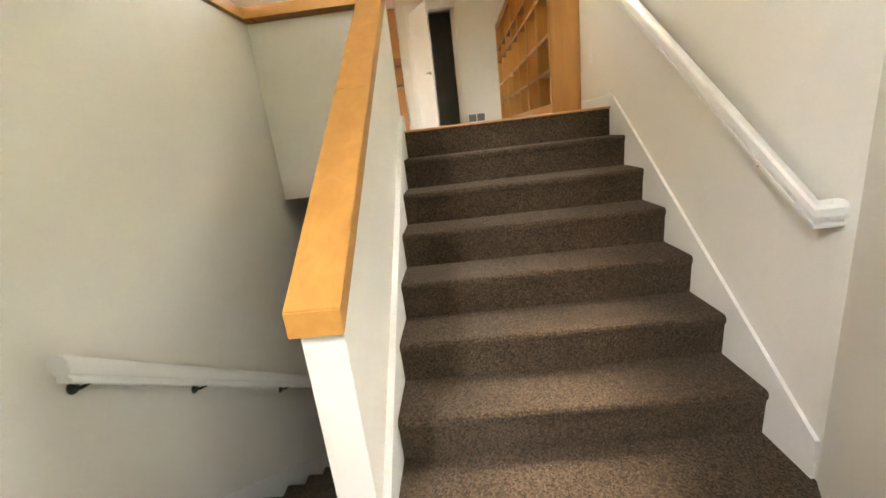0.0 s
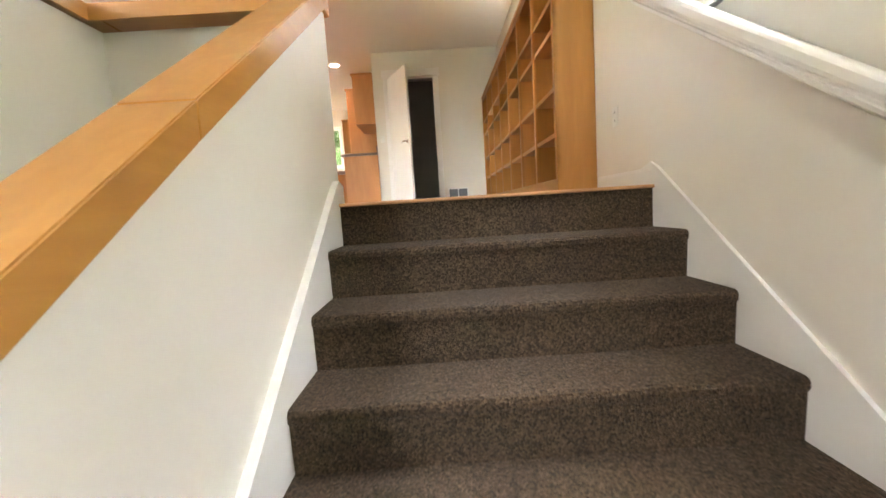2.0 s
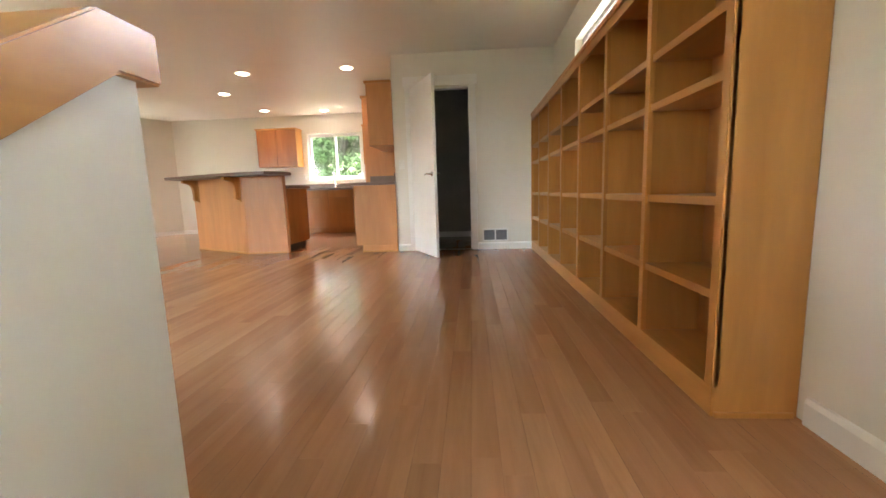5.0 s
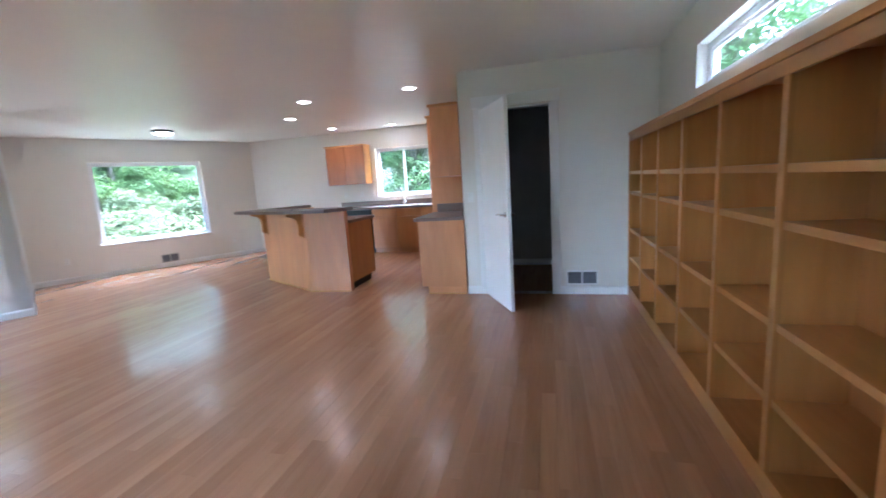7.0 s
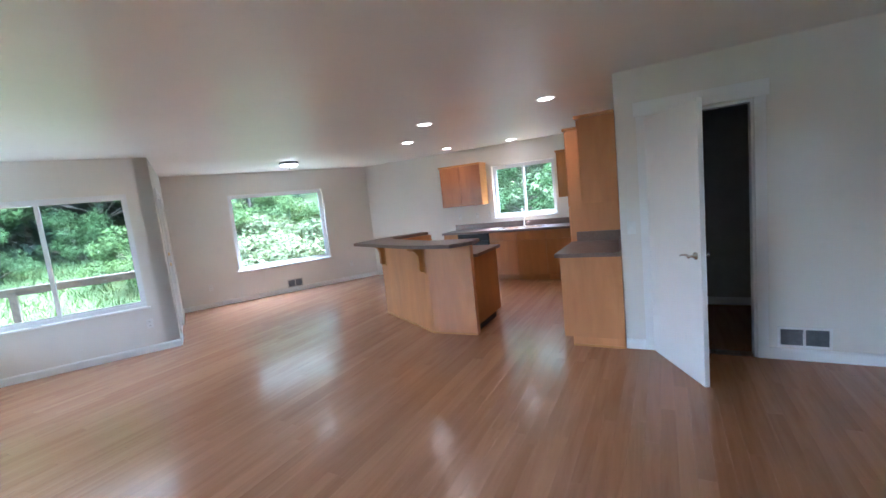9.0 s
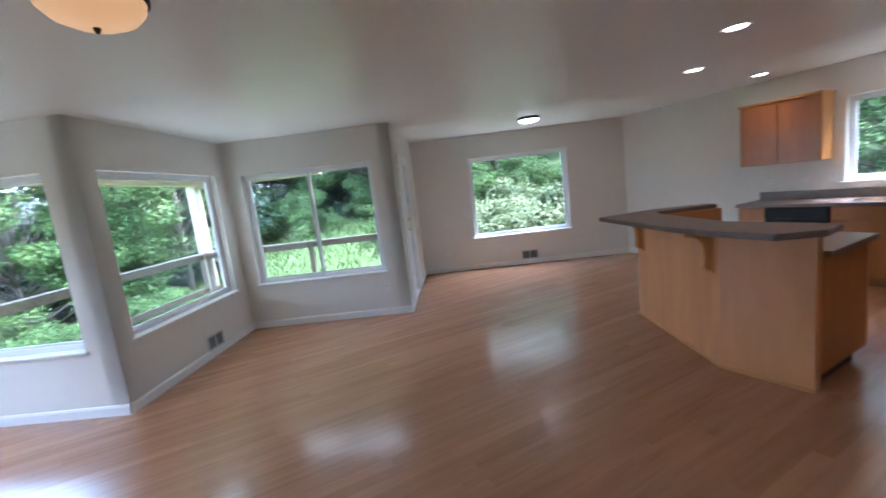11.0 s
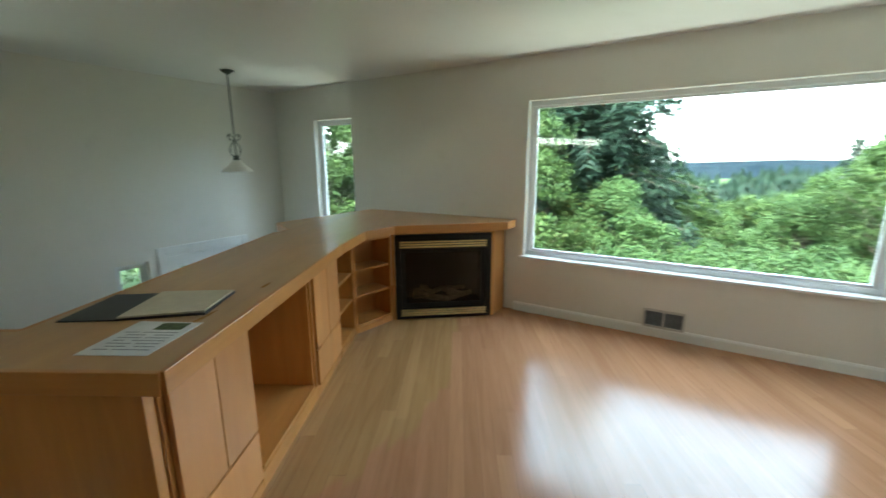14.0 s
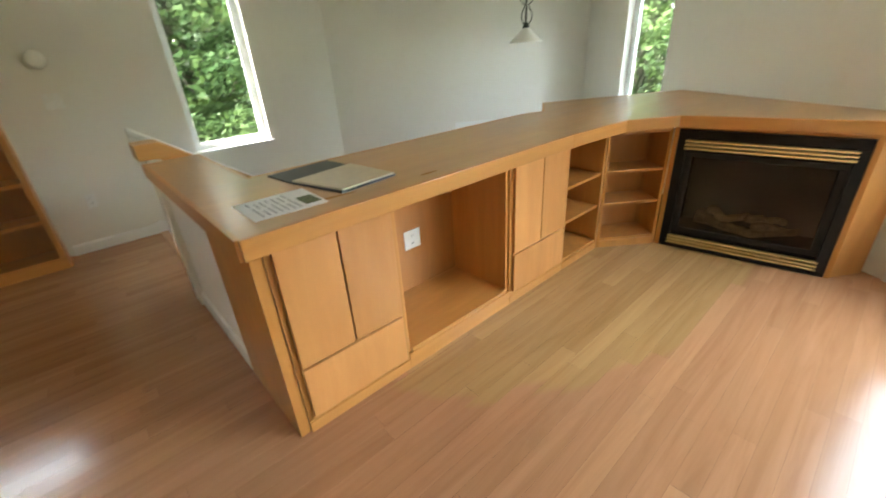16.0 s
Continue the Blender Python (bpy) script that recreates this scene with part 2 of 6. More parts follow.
c = mix(N, L, 1.0, c, ramp(N, L, n2, [(0.3, (0.6, 0.6, 0.6)), (0.7, (1.3, 1.3, 1.3))]), "MULTIPLY")
L.new(c, b.inputs["Base Color"])
bump(N, L, b, n2, 0.8, 0.05)
GROUND = m
m, N, L, b = mat("distant_wooded_hill", 1.0, spec=0.0)
v = coords(N, L)
n1 = noise_tex(N, L, v, 0.05, 8, 0.75)
L.new(ramp(N, L, n1, [(0.3, (0.012, 0.020, 0.026)), (0.7, (0.024, 0.034, 0.040))]), b.inputs["Base Color"])
bump(N, L, b, n1, 1.0, 4.0)
FARHILL = m



def facing_gloss(N, L):
    """Schlick's curve from the facing angle: 4 % head on, rising at grazing angles."""
    lw = N.new("ShaderNodeLayerWeight")
    lw.inputs["Blend"].default_value = 0.5
    pw = N.new("ShaderNodeMath")
    pw.operation = "POWER"
    pw.inputs[1].default_value = 5.0
    L.new(lw.outputs["Facing"], pw.inputs[0])
    ma = N.new("ShaderNodeMath")
    ma.operation = "MULTIPLY_ADD"
    ma.inputs[1].default_value, ma.inputs[2].default_value = 0.7, 0.035
    L.new(pw.outputs[0], ma.inputs[0])
    return ma.outputs[0]


# clear glazing: see-through with a Fresnel gloss
m, N, L, b = mat("window_glass", 0.02)
N.remove(b)
tr = N.new("ShaderNodeBsdfTransparent")
tr.inputs["Color"].default_value = (0.94, 0.97, 0.95, 1)
gl = N.new("ShaderNodeBsdfGlossy")
gl.inputs["Roughness"].default_value = 0.01
fr = facing_gloss(N, L)
ms = N.new("ShaderNodeMixShader")
L.new(fr, ms.inputs[0])
L.new(tr.outputs[0], ms.inputs[1])
L.new(gl.outputs[0], ms.inputs[2])
L.new(ms.outputs[0], N["Material Output"].inputs["Surface"])
GLASS = m


def glow(name, col, strength, base=(0.85, 0.83, 0.78)):
    m, N, L, b = mat(name, 0.4)
    b.inputs["Base Color"].default_value = (*base, 1)
    b.inputs["Emission Color"].default_value = (*col, 1)
    b.inputs["Emission Strength"].default_value = strength
    return m


BULB = glow("recessed_lamp_glow", (1.0, 0.86, 0.68), 0.9)
GLOBE = glow("alabaster_glass_glow", (1.0, 0.52, 0.20), 0.022, (0.40, 0.27, 0.14))
OPAL = glow("opal_glass_glow", (1.0, 0.94, 0.85), 0.16)
for m in (BULB, GLOBE, OPAL):
    m.cycles.emission_sampling = "FRONT"
SHADEGLASS = simple("frosted_shade_glass", (0.80, 0.79, 0.74), 0.3, 0, 0.04)

# ---- building helpers ----
C30, S30 = math.cos(radians(30)), 0.5
CEILING = 2.46


def P(a, b):
    """Plan coordinates of the turned half of the house: a along its long wall, b across."""
    return (-C30 * a + S30 * b, S30 * a + C30 * b)


def bm_box(bm, x0, x1, y0, y1, z0, z1, mw=None, bevel=0.0):
    vs = bmesh.ops.create_cube(bm, size=1.0)["verts"]
    bmesh.ops.scale(bm, vec=(abs(x1 - x0), abs(y1 - y0), abs(z1 - z0)), verts=vs)
    bmesh.ops.translate(bm, vec=((x0 + x1) / 2, (y0 + y1) / 2, (z0 + z1) / 2), verts=vs)
    if bevel:
        es = list({e for v in vs for e in v.link_edges})
        r = bmesh.ops.bevel(bm, geom=es, offset=bevel, segments=2, affect="EDGES", profile=0.5)
        vs = list({v for f in r["faces"] for v in f.verts} | {v for v in vs if v.is_valid})
    if mw is not None:
        bmesh.ops.transform(bm, matrix=mw, verts=vs)
    return vs


def bm_prism(bm, poly, z0, z1, mw=None):
    """A plan polygon raised from z0 to z1."""
    lo = [bm.verts.new((x, y, z0)) for x, y in poly]
    hi = [bm.verts.new((x, y, z1)) for x, y in poly]
    n = len(poly)
    bm.faces.new(lo[::-1])
    bm.faces.new(hi)
    for i in range(n):
        bm.faces.new((lo[i], lo[(i + 1) % n], hi[(i + 1) % n], hi[i]))
    if mw is not None:
        bmesh.ops.transform(bm, matrix=mw, verts=lo + hi)
    bmesh.ops.recalc_face_normals(bm, faces=bm.faces)
    return lo + hi


def bm_profile(bm, poly, x0, x1):
    """A polygon in y and z, drawn out along x."""
    a = [bm.verts.new((x0, y, z)) for y, z in poly]
    c = [bm.verts.new((x1, y, z)) for y, z in poly]
    n = len(poly)
    bm.faces.new(a)
    bm.faces.new(c[::-1])
    for i in range(n):
        bm.faces.new((a[i], c[i], c[(i + 1) % n], a[(i + 1) % n]))
    bmesh.ops.recalc_face_normals(bm, faces=bm.faces)
    return a + c


def bm_lathe(bm, prof, segs=24, mw=None):
    """Radius and height pairs turned about z."""
    rings = []
    for r, z in prof:
        rings.append([bm.verts.new((r * math.cos(2 * math.pi * i / segs), r * math.sin(2 * math.pi * i / segs), z)) for i in range(segs)])
    for a, c in zip(rings, rings[1:]):
        for i in range(segs):
            bm.faces.new((a[i], a[(i + 1) % segs], c[(i + 1) % segs], c[i]))
    bm.faces.new(rings[0][::-1])
    bm.faces.new(rings[-1])
    vs = [v for r in rings for v in r]
    if mw is not None:
        bmesh.ops.transform(bm, matrix=mw, verts=vs)
    bmesh.ops.recalc_face_normals(bm, faces=bm.faces)
    return vs


def bm_tube(bm, pts, radius, segs=8, taper=None):
    pts = [Vector(p) for p in pts]
    rings = []
    for i, p in enumerate(pts):
        d = (pts[min(i + 1, len(pts) - 1)] - pts[max(i - 1, 0)]).normalized()
        up = Vector((0, 0, 1)) if abs(d.z) < 0.9 else Vector((1, 0, 0))
        u = d.cross(up).normalized()
        w = u.cross(d)
        r = radius if taper is None else radius + (taper - radius) * i / (len(pts) - 1)
        rings.append([bm.verts.new(p + r * (math.cos(2 * math.pi * k / segs) * u + math.sin(2 * math.pi * k / segs) * w)) for k in range(segs)])
    for a, c in zip(rings, rings[1:]):
        for i in range(segs):
            bm.faces.new((a[i], a[(i + 1) % segs], c[(i + 1) % segs], c[i]))
    bm.faces.new(rings[0])
    bm.faces.new(rings[-1][::-1])


def mesh_of(name, bm, material, smooth=False):
    me = bpy.data.meshes.new(name)
    bmesh.ops.recalc_face_normals(bm, faces=bm.faces)
    bm.to_mesh(me)
    bm.free()
    me.materials.append(material)
    if smooth:
        for p in me.polygons:
            p.use_smooth = True
    return me


def part(name, bm, material, parent=None, label="", smooth=False):
    ob = new(name, mesh_of(name, bm, material, smooth))
    if parent is not None:
        ob.parent = parent
    if label:
        ob["label"] = label
    return ob


def box_part(name, dims, material, parent, label="", bevel=0.002, mw=None):
    bm = bmesh.new()
    bm_box(bm, *dims, mw=mw, bevel=bevel)
    return part(name, bm, material, parent, label)


def thing(name, m=None, label="", category="", group="", kind=""):
    ob = new(name)
    if m is not None:
        ob.matrix_world = m
    return tagged(ob, label, category, group, kind)


def frame_of(p0, p1, inside):
    """A pose whose x runs from p0 to p1 and whose y points out of the room."""
    d = Vector((p1[0] - p0[0], p1[1] - p0[1]))
    ln = d.length
    d /= ln
    nrm = Vector((-d.y, d.x))
    if nrm.dot(Vector(inside) - Vector(p0)) > 0:
        # keep the pose right-handed by running from the other end
        p0, p1, d = p1, p0, -d
    return pose(p0[0], p0[1], 0, 0, 0, math.degrees(math.atan2(d.y, d.x))), ln, p0


def cut_wall(bm, ln, z0, z1, th, holes, ext0=0.0, ext1=0.0):
    xs = sorted({-ext0, ln + ext1, *[h[0] for h in holes], *[h[1] for h in holes]})
    zs = sorted({z0, z1, *[h[2] for h in holes], *[h[3] for h in holes]})
    ok = lambda i, j: not any(h[0] - 1e-6 <= xs[i] and xs[i + 1] <= h[1] + 1e-6 and h[2] - 1e-6 <= zs[j] and zs[j + 1] <= h[3] + 1e-6 for h in holes)
    cells = {(i, j) for i in range(len(xs) - 1) for j in range(len(zs) - 1) if ok(i, j)}
    vmap = {}

    def vert(i, y, j):
        k = (i, y, j)
        if k not in vmap:
            vmap[k] = bm.verts.new((xs[i], y, zs[j]))
        return vmap[k]

    for i, j in cells:
        bm.faces.new([vert(i, 0, j), vert(i + 1, 0, j), vert(i + 1, 0, j + 1), vert(i, 0, j + 1)])
        bm.faces.new([vert(i, th, j), vert(i, th, j + 1), vert(i + 1, th, j + 1), vert(i + 1, th, j)])
        for di, dj, q in ((-1, 0, ((i, 0, j), (i, 0, j + 1), (i, th, j + 1), (i, th, j))), (1, 0, ((i + 1, 0, j), (i + 1, th, j), (i + 1, th, j + 1), (i + 1, 0, j + 1))),
                          (0, -1, ((i, 0, j), (i, th, j), (i + 1, th, j), (i + 1, 0, j))), (0, 1, ((i, 0, j + 1), (i + 1, 0, j + 1), (i + 1, th, j + 1), (i, th, j + 1)))):
            if (i + di, j + dj) not in cells:
                bm.faces.new([vert(*k) for k in q])


WALLS = {}


def wall(name, p0, p1, inside, z0, holes=(), th=0.15, ext=(0, 0), z1=CEILING, skirting=True, material=None):
    """holes are measured along the wall from p0: (s0, s1, z0, z1)."""
    m, ln, start = frame_of(p0, p1, inside)
    if (Vector(start) - Vector(p0)).length > 1e-6:
        holes = [(ln - h[1], ln - h[0], h[2], h[3]) for h in holes]
        ext = (ext[1], ext[0])
    bm = bmesh.new()
    cut_wall(bm, ln, z0, z1, th, holes, *ext)
    ob = part(name, bm, material or WALL)
    ob.matrix_world = m
    tagged(ob, "painted off-white plaster wall", "wall", kind="structure")
    WALLS[name] = (m, ln, holes)
    if skirting:
        runs, s = [], 0.0
        for h in sorted(h for h in holes if h[2] < 0.02):
            runs.append((s, h[0] - 0.075))
            s = h[1] + 0.075
        runs.append((s, ln))
        bm = bmesh.new()
        for a, c in runs:
            if c - a > 0.02:
                vs = bm_profile(bm, [(0.0, 0.0), (-0.016, 0.0), (-0.016, 0.072), (-0.009, 0.088), (0.0, 0.090)], a, c)
        base = part("baseboard", bm, TRIM)
        base.matrix_world = m
        tagged(base, "white painted baseboard along the wall", "baseboard", kind="structure")
    return m, ln, holes


WIN = 0


def window(wall_name, k, bars=(), sill=True, deep=0.07):
    """Fills hole k of a wall with a vinyl frame, panes and a sill; bars are the fractions where uprights stand."""
    global WIN
    WIN += 1
    m, ln, holes = WALLS[wall_name]
    s0, s1, z0, z1 = holes[k]
    w = thing("window_%d" % WIN, m, "white vinyl window with clear glass", "window", kind="structure")
    bm = bmesh.new()
    f = 0.045
    for d in ((s0, s1, z0, z0 + f), (s0, s1, z1 - f, z1), (s0, s0 + f, z0 + f, z1 - f), (s1 - f, s1, z0 + f, z1 - f)):
        bm_box(bm, d[0], d[1], deep, deep + 0.06, d[2], d[3], bevel=0.004)
    part("window_frame", bm, VINYL, w)
    cuts = [s0 + f] + [s0 + (s1 - s0) * q for q in bars] + [s1 - f]
    for i, q in enumerate(cuts[1:-1]):
        box_part("mullion", (q - 0.019, q + 0.019, deep - 0.005, deep + 0.045, z0 + f, z1 - f), VINYL, w)
    for a, c in zip(cuts, cuts[1:]):
        bm = bmesh.new()
        g = 0.022
        for d in ((a, c, z0 + f, z0 + f + g), (a, c, z1 - f - g, z1 - f), (a, a + g, z0 + f + g, z1 - f - g), (c - g, c, z0 + f + g, z1 - f - g)):
            bm_box(bm, d[0], d[1], deep + 0.012, deep + 0.04, d[2], d[3], bevel=0.002)
        sash = part("sash", bm, VINYL, w)
        bm = bmesh.new()
        bm_box(bm, a + g, c - g, deep + 0.024, deep + 0.028, z0 + f + g, z1 - f - g)
        pane = part("pane", bm, GLASS, sash)
        pane.visible_shadow = False
    if sill:
        box_part("window_sill", (s0 - 0.03, s1 + 0.03, -0.035, deep, z0 - 0.022, z0 + 0.001), TRIM, w, bevel=0.004)
    return w


def sky_lamp(wall_name, k, watts, out=0.30, tall=0.30, up=0.17, drop=0.55):
    """The sky's light at a window: a lamp outside, over the head, that shines in and down through the opening."""
    m, ln, holes = WALLS[wall_name]
    s0, s1, z0, z1 = holes[k]
    lamp = new("window_sky_light", bpy.data.lights.new("window_sky_light", "AREA"))
    lamp.data.shape, lamp.data.size, lamp.data.size_y = "RECTANGLE", (s1 - s0) * (1.4 if tall > 0.5 else 1.0), tall
    lamp.data.energy, lamp.data.color = watts, (0.93, 0.97, 1.0)
    eye = Vector(((s0 + s1) / 2, 0.15 + out, z1 + up))
    lamp.matrix_world = m @ look(eye, eye + Vector((0, -1.0, -drop)))



def meadow_lamp(wall_name, k, watts):
    """Daylight thrown back by the land outside: a lamp under the sill that shines in and up through the opening."""
    m, ln, holes = WALLS[wall_name]
    s0, s1, z0, z1 = holes[k]
    lamp = new("meadow_light", bpy.data.lights.new("meadow_light", "AREA"))
    lamp.data.shape, lamp.data.size, lamp.data.size_y = "RECTANGLE", (s1 - s0) * 1.1, 0.40
    lamp.data.energy, lamp.data.color = watts, (0.95, 1.0, 0.86)
    eye = Vector(((s0 + s1) / 2, 0.55, z0 - 0.42))
    lamp.matrix_world = m @ look(eye, eye + Vector((0, -1.0, 0.8)))


# ---- large structure ----
XR, LAND, LOW = 1.15, -1.45, -2.90
E0 = -0.281
YE, BE = 1.43, 1.813
HALL = (0.2, 0.4)
LIV = (-3.5, 3.5)
ROOM = (-4.0, 7.0)

# stair wall with tall window and the high strip window over the bookcase
wall("wall_east", (XR, YE), (XR, 8.18), HALL, LOW - 0.1, [(2.26 - YE, 2.985 - YE, 0.66, 2.14), (4.75 - YE, 7.13 - YE, 1.86, 2.16)], ext=(0.1, 0.15), skirting=False)
window("wall_east", 0)
window("wall_east", 1, sill=False)
# entry wall with the front door and its sidelight (heights from the landing)
wall("wall_entry", P(E0, BE), P(E0, -1.32), HALL, LOW - 0.1, [(BE - 0.82, BE - 0.50, LAND + 0.25, 0.44), (BE - 0.33, BE + 0.62, LAND, 0.49)], ext=(0.15, 0.15), skirting=False)
window("wall_entry", 0, sill=False)
wall("wall_south", P(E0, -1.32), P(6.80, -1.32), LIV, LOW - 0.1, [(0.48 - E0, 1.15 - E0, 0.585, 2.05), (3.43 - E0, 6.03 - E0, 0.585, 2.07)], ext=(0.15, 0.15), skirting=False)
window("wall_south", 0)
window("wall_south", 1)
wall("wall_bay_side", P(6.80, -1.32), P(6.80, 0.89), LIV, -0.3, [(1.32 - 1.02, 1.32 + 0.62, 0.585, 2.05)], ext=(0.15, 0))
window("wall_bay_side", 0)
wall("wall_bay", P(6.80, 0.89), P(8.92, 0.89), P(7.9, 2.0), -0.3, [(0.20, 1.87, 0.60, 2.05)], ext=(0, 0.15))
window("wall_bay", 0)
wall("wall_nook", P(8.92, 0.89), P(8.92, 3.06), P(7.9, 2.0), -0.3, [(0.19, 1.89, 0.595, 2.03)], ext=(0.15, 0))
window("wall_nook", 0, bars=(0.5,))
wall("wall_deck_door", P(8.92, 3.06), P(11.30, 3.06), P(10, 5), -0.3, [(0.42, 1.33, 0.0, 2.04)], ext=(0, 0.15))
wall("wall_west", P(11.30, 3.06), P(11.30, 6.894), P(10, 5), -0.3, [(4.07 - 3.06, 5.86 - 3.06, 0.59, 2.05)], ext=(0.15, 0.1))
window("wall_west", 0)
XK = -0.85
wall("wall_north", (-6.339, 11.62), (XK, 11.62), ROOM, -0.3, [(-3.35 + 6.339, -2.17 + 6.339, 1.10, 2.07)], ext=(0.1, 0.15), skirting=False)
window("wall_north", 0, bars=(0.5,))
wall("wall_pantry", (XK, 11.62), (XK, 8.29), ROOM, -0.3, th=0.12, ext=(0.1, 0), skirting=False)
wall("wall_closet", (XK, 8.175), (XR, 8.175), (0, 7), -0.3, [(0.24, 0.975, 0.0, 2.05)], th=0.115, ext=(0, 0.1))
# closet behind the white door; its unlit dimness is put into the wall colour
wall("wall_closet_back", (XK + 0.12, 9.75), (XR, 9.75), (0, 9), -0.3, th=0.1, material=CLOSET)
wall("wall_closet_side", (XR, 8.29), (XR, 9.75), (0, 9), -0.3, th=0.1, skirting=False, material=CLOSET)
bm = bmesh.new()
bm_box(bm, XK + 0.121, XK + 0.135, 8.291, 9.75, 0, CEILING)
tagged(part("wall_closet_lining", bm, CLOSET), "painted closet side wall, colour darkened for shade", "wall", kind="structure")

# skirting pieces that stop at furniture
SKIRT = [(0.0, 0.0), (-0.016, 0.0), (-0.016, 0.072), (-0.009, 0.088), (0.0, 0.090)]


def skirting_run(m, a, c):
    bm = bmesh.new()
    bm_profile(bm, SKIRT, a, c)
    ob = part("baseboard", bm, TRIM)
    ob.matrix_world = m
    tagged(ob, "white painted baseboard along the wall", "baseboard", kind="structure")


mS, lnS, hS = WALLS["wall_south"]
skirting_run(frame_of(P(3.34, -1.32), P(6.80, -1.32), LIV)[0], 0, 3.46)
skirting_run(frame_of((XR, 3.46), (XR, 4.14), (0, 5))[0], 0, 0.68)
skirting_run(frame_of((-6.339, 11.62), (-4.22, 11.62), ROOM)[0], 0, 2.119)

# floor slab with the stair well left open, and the strip flooring on it
FLOOR_POLY = [(XR, 3.46), (-1.54, 3.46), (-1.54, 1.03), P(1.46, 0.0), P(1.50, -1.32), P(6.80, -1.32), P(6.80, 0.89), P(8.92, 0.89), P(8.92, 3.06),
              P(11.30, 3.06), (-6.339, 11.62), (XK, 11.62), (XK, 9.75), (XR, 9.75)]
bm = bmesh.new()
bm_prism(bm, FLOOR_POLY, -0.30, -0.012)
slab = tagged(part("floor", bm, DARKGAP), "warm brown strip wood floor with a satin gloss", "floor", kind="structure")

CEIL_POLY = [(XR + 0.1, 1.45), P(E0 - 0.1, -1.42), P(6.9, -1.42), P(6.9, 0.79), P(9.02, 0.79), P(9.02, 2.96), P(11.4, 2.96), (-6.45, 11.72), (XR + 0.1, 11.72)]
bm = bmesh.new()
bm_prism(bm, CEIL_POLY, CEILING, CEILING + 0.12)
tagged(part("ceiling", bm, CEIL), "smooth off-white ceiling with a slight sheen", "ceiling", kind="structure")
bm = bmesh.new()
ROOF = [(x * 1.0, y) for x, y in ((XR + 0.2, 1.4), P(E0 - 0.2, -1.52), P(11.5, -1.52), P(11.5, 7.1), (-6.3, 11.82), (XR + 0.2, 11.82))]
bm_prism(bm, ROOF, CEILING + 0.13, CEILING + 0.30)
tagged(part("roof", bm, SIDING), "flat house roof slab above the rooms", "roof", kind="structure")

# landing, lower flight and basement floor
RISE, RUN = 0.2065, 0.2965
HWX0, HWX1 = -0.59, -0.452
bm = bmesh.new()
bm_prism(bm, [(XR, 1.70), (XR, YE), P(E0, BE), P(E0, -1.32), P(1.42, -1.32), P(1.36, 0.02), (-1.46, 1.0), (-1.46, 1.25), (HWX0, 1.25), (HWX0, 1.70)], LAND - 0.2, LAND)
tagged(part("floor_landing", bm, CARPET), "brown carpeted entry landing between the stair flights", "floor", kind="structure")
bm = bmesh.new()
bm_box(bm, -1.6, XR, 1.0, 7.5, LOW - 0.1, LOW)
tagged(part("floor_lower", bm, CARPET), "brown carpet of the lower floor", "floor", kind="structure")
bm = bmesh.new()
bm_box(bm, -1.6, XR, 7.5, 7.6, LOW - 0.1, -0.3)
bm_box(bm, -1.6, XR, 1.30, 1.38, LOW - 0.1, LAND - 0.2)
tagged(part("wall_lower", bm, WALL), "painted wall of the lower floor", "wall", kind="structure")
# pony walls under the counter and along the stair well
bm = bmesh.new()
bm_prism(bm, [(-1.46, 3.46), (-1.46, 0.98), P(1.40, -0.02), P(1.46, -1.32), P(1.56, -1.32), P(1.52, 0.02), (-1.58, 1.05), (-1.58, 3.46)], LOW - 0.1, 0.868)
bm_box(bm, -1.58, -1.46, 3.46, 7.5, LOW - 0.1, -0.3)
tagged(part("wall_stairwell", bm, WALL), "white pony wall beside the stair well", "wall", kind="structure")
bm = bmesh.new()
bm_box(bm, -1.50, HWX0 - 0.002, 3.44, 3.552, -0.42, 0.868)
tagged(part("wall_pony", bm, WALL), "white pony wall at the head of the stair well", "wall", kind="structure")
skirting_run(frame_of((-1.50, 3.552), (HWX1 + 0.01, 3.552), (-1, 5))[0], 0, 1.08)

# half wall between the flights, with its sloping wooden cap
CAP0, CAP1, SLOPE = 1.262, 3.60, RISE / RUN
capz = lambda y: 1.045 + SLOPE * (min(y, 3.50) - 3.50)
bm = bmesh.new()
bm_profile(bm, [(1.31, LOW - 0.1), (3.58, LOW - 0.1), (3.58, capz(3.6) - 0.08), (3.50, capz(3.5) - 0.08), (1.31, capz(1.31) - 0.08)], HWX0, HWX1)
tagged(part("wall_between_flights", bm, WALL), "white sloping half wall between the stair flights", "wall", kind="structure")
cap = thing("stair_cap", None, "honey maple cap on the sloping half wall", "wall cap")
bm = bmesh.new()
bm_profile(bm, [(CAP0, capz(CAP0) - 0.088), (CAP0, capz(CAP0)), (2.30, capz(2.30))] + [(2.30, capz(2.30) - 0.088)], HWX0 - 0.018, HWX1 + 0.018)
bmesh.ops.bevel(bm, geom=bm.edges[:], offset=0.004, segments=2, affect="EDGES")
part("cap_board", bm, wood("cap_maple", (0.60, 0.30, 0.085), (0.49, 0.225, 0.055), 0.32, grain=(14, 2.0, 14), coat=0.4), cap)
bm = bmesh.new()
bm_profile(bm, [(2.302, capz(2.302) - 0.088), (2.302, capz(2.302) + 0.0008), (3.50, capz(3.50) + 0.0008), (3.62, capz(3.50) + 0.0008), (3.62, capz(3.5) - 0.088), (3.53, capz(3.5) - 0.088)], HWX0 - 0.018, HWX1 + 0.018)
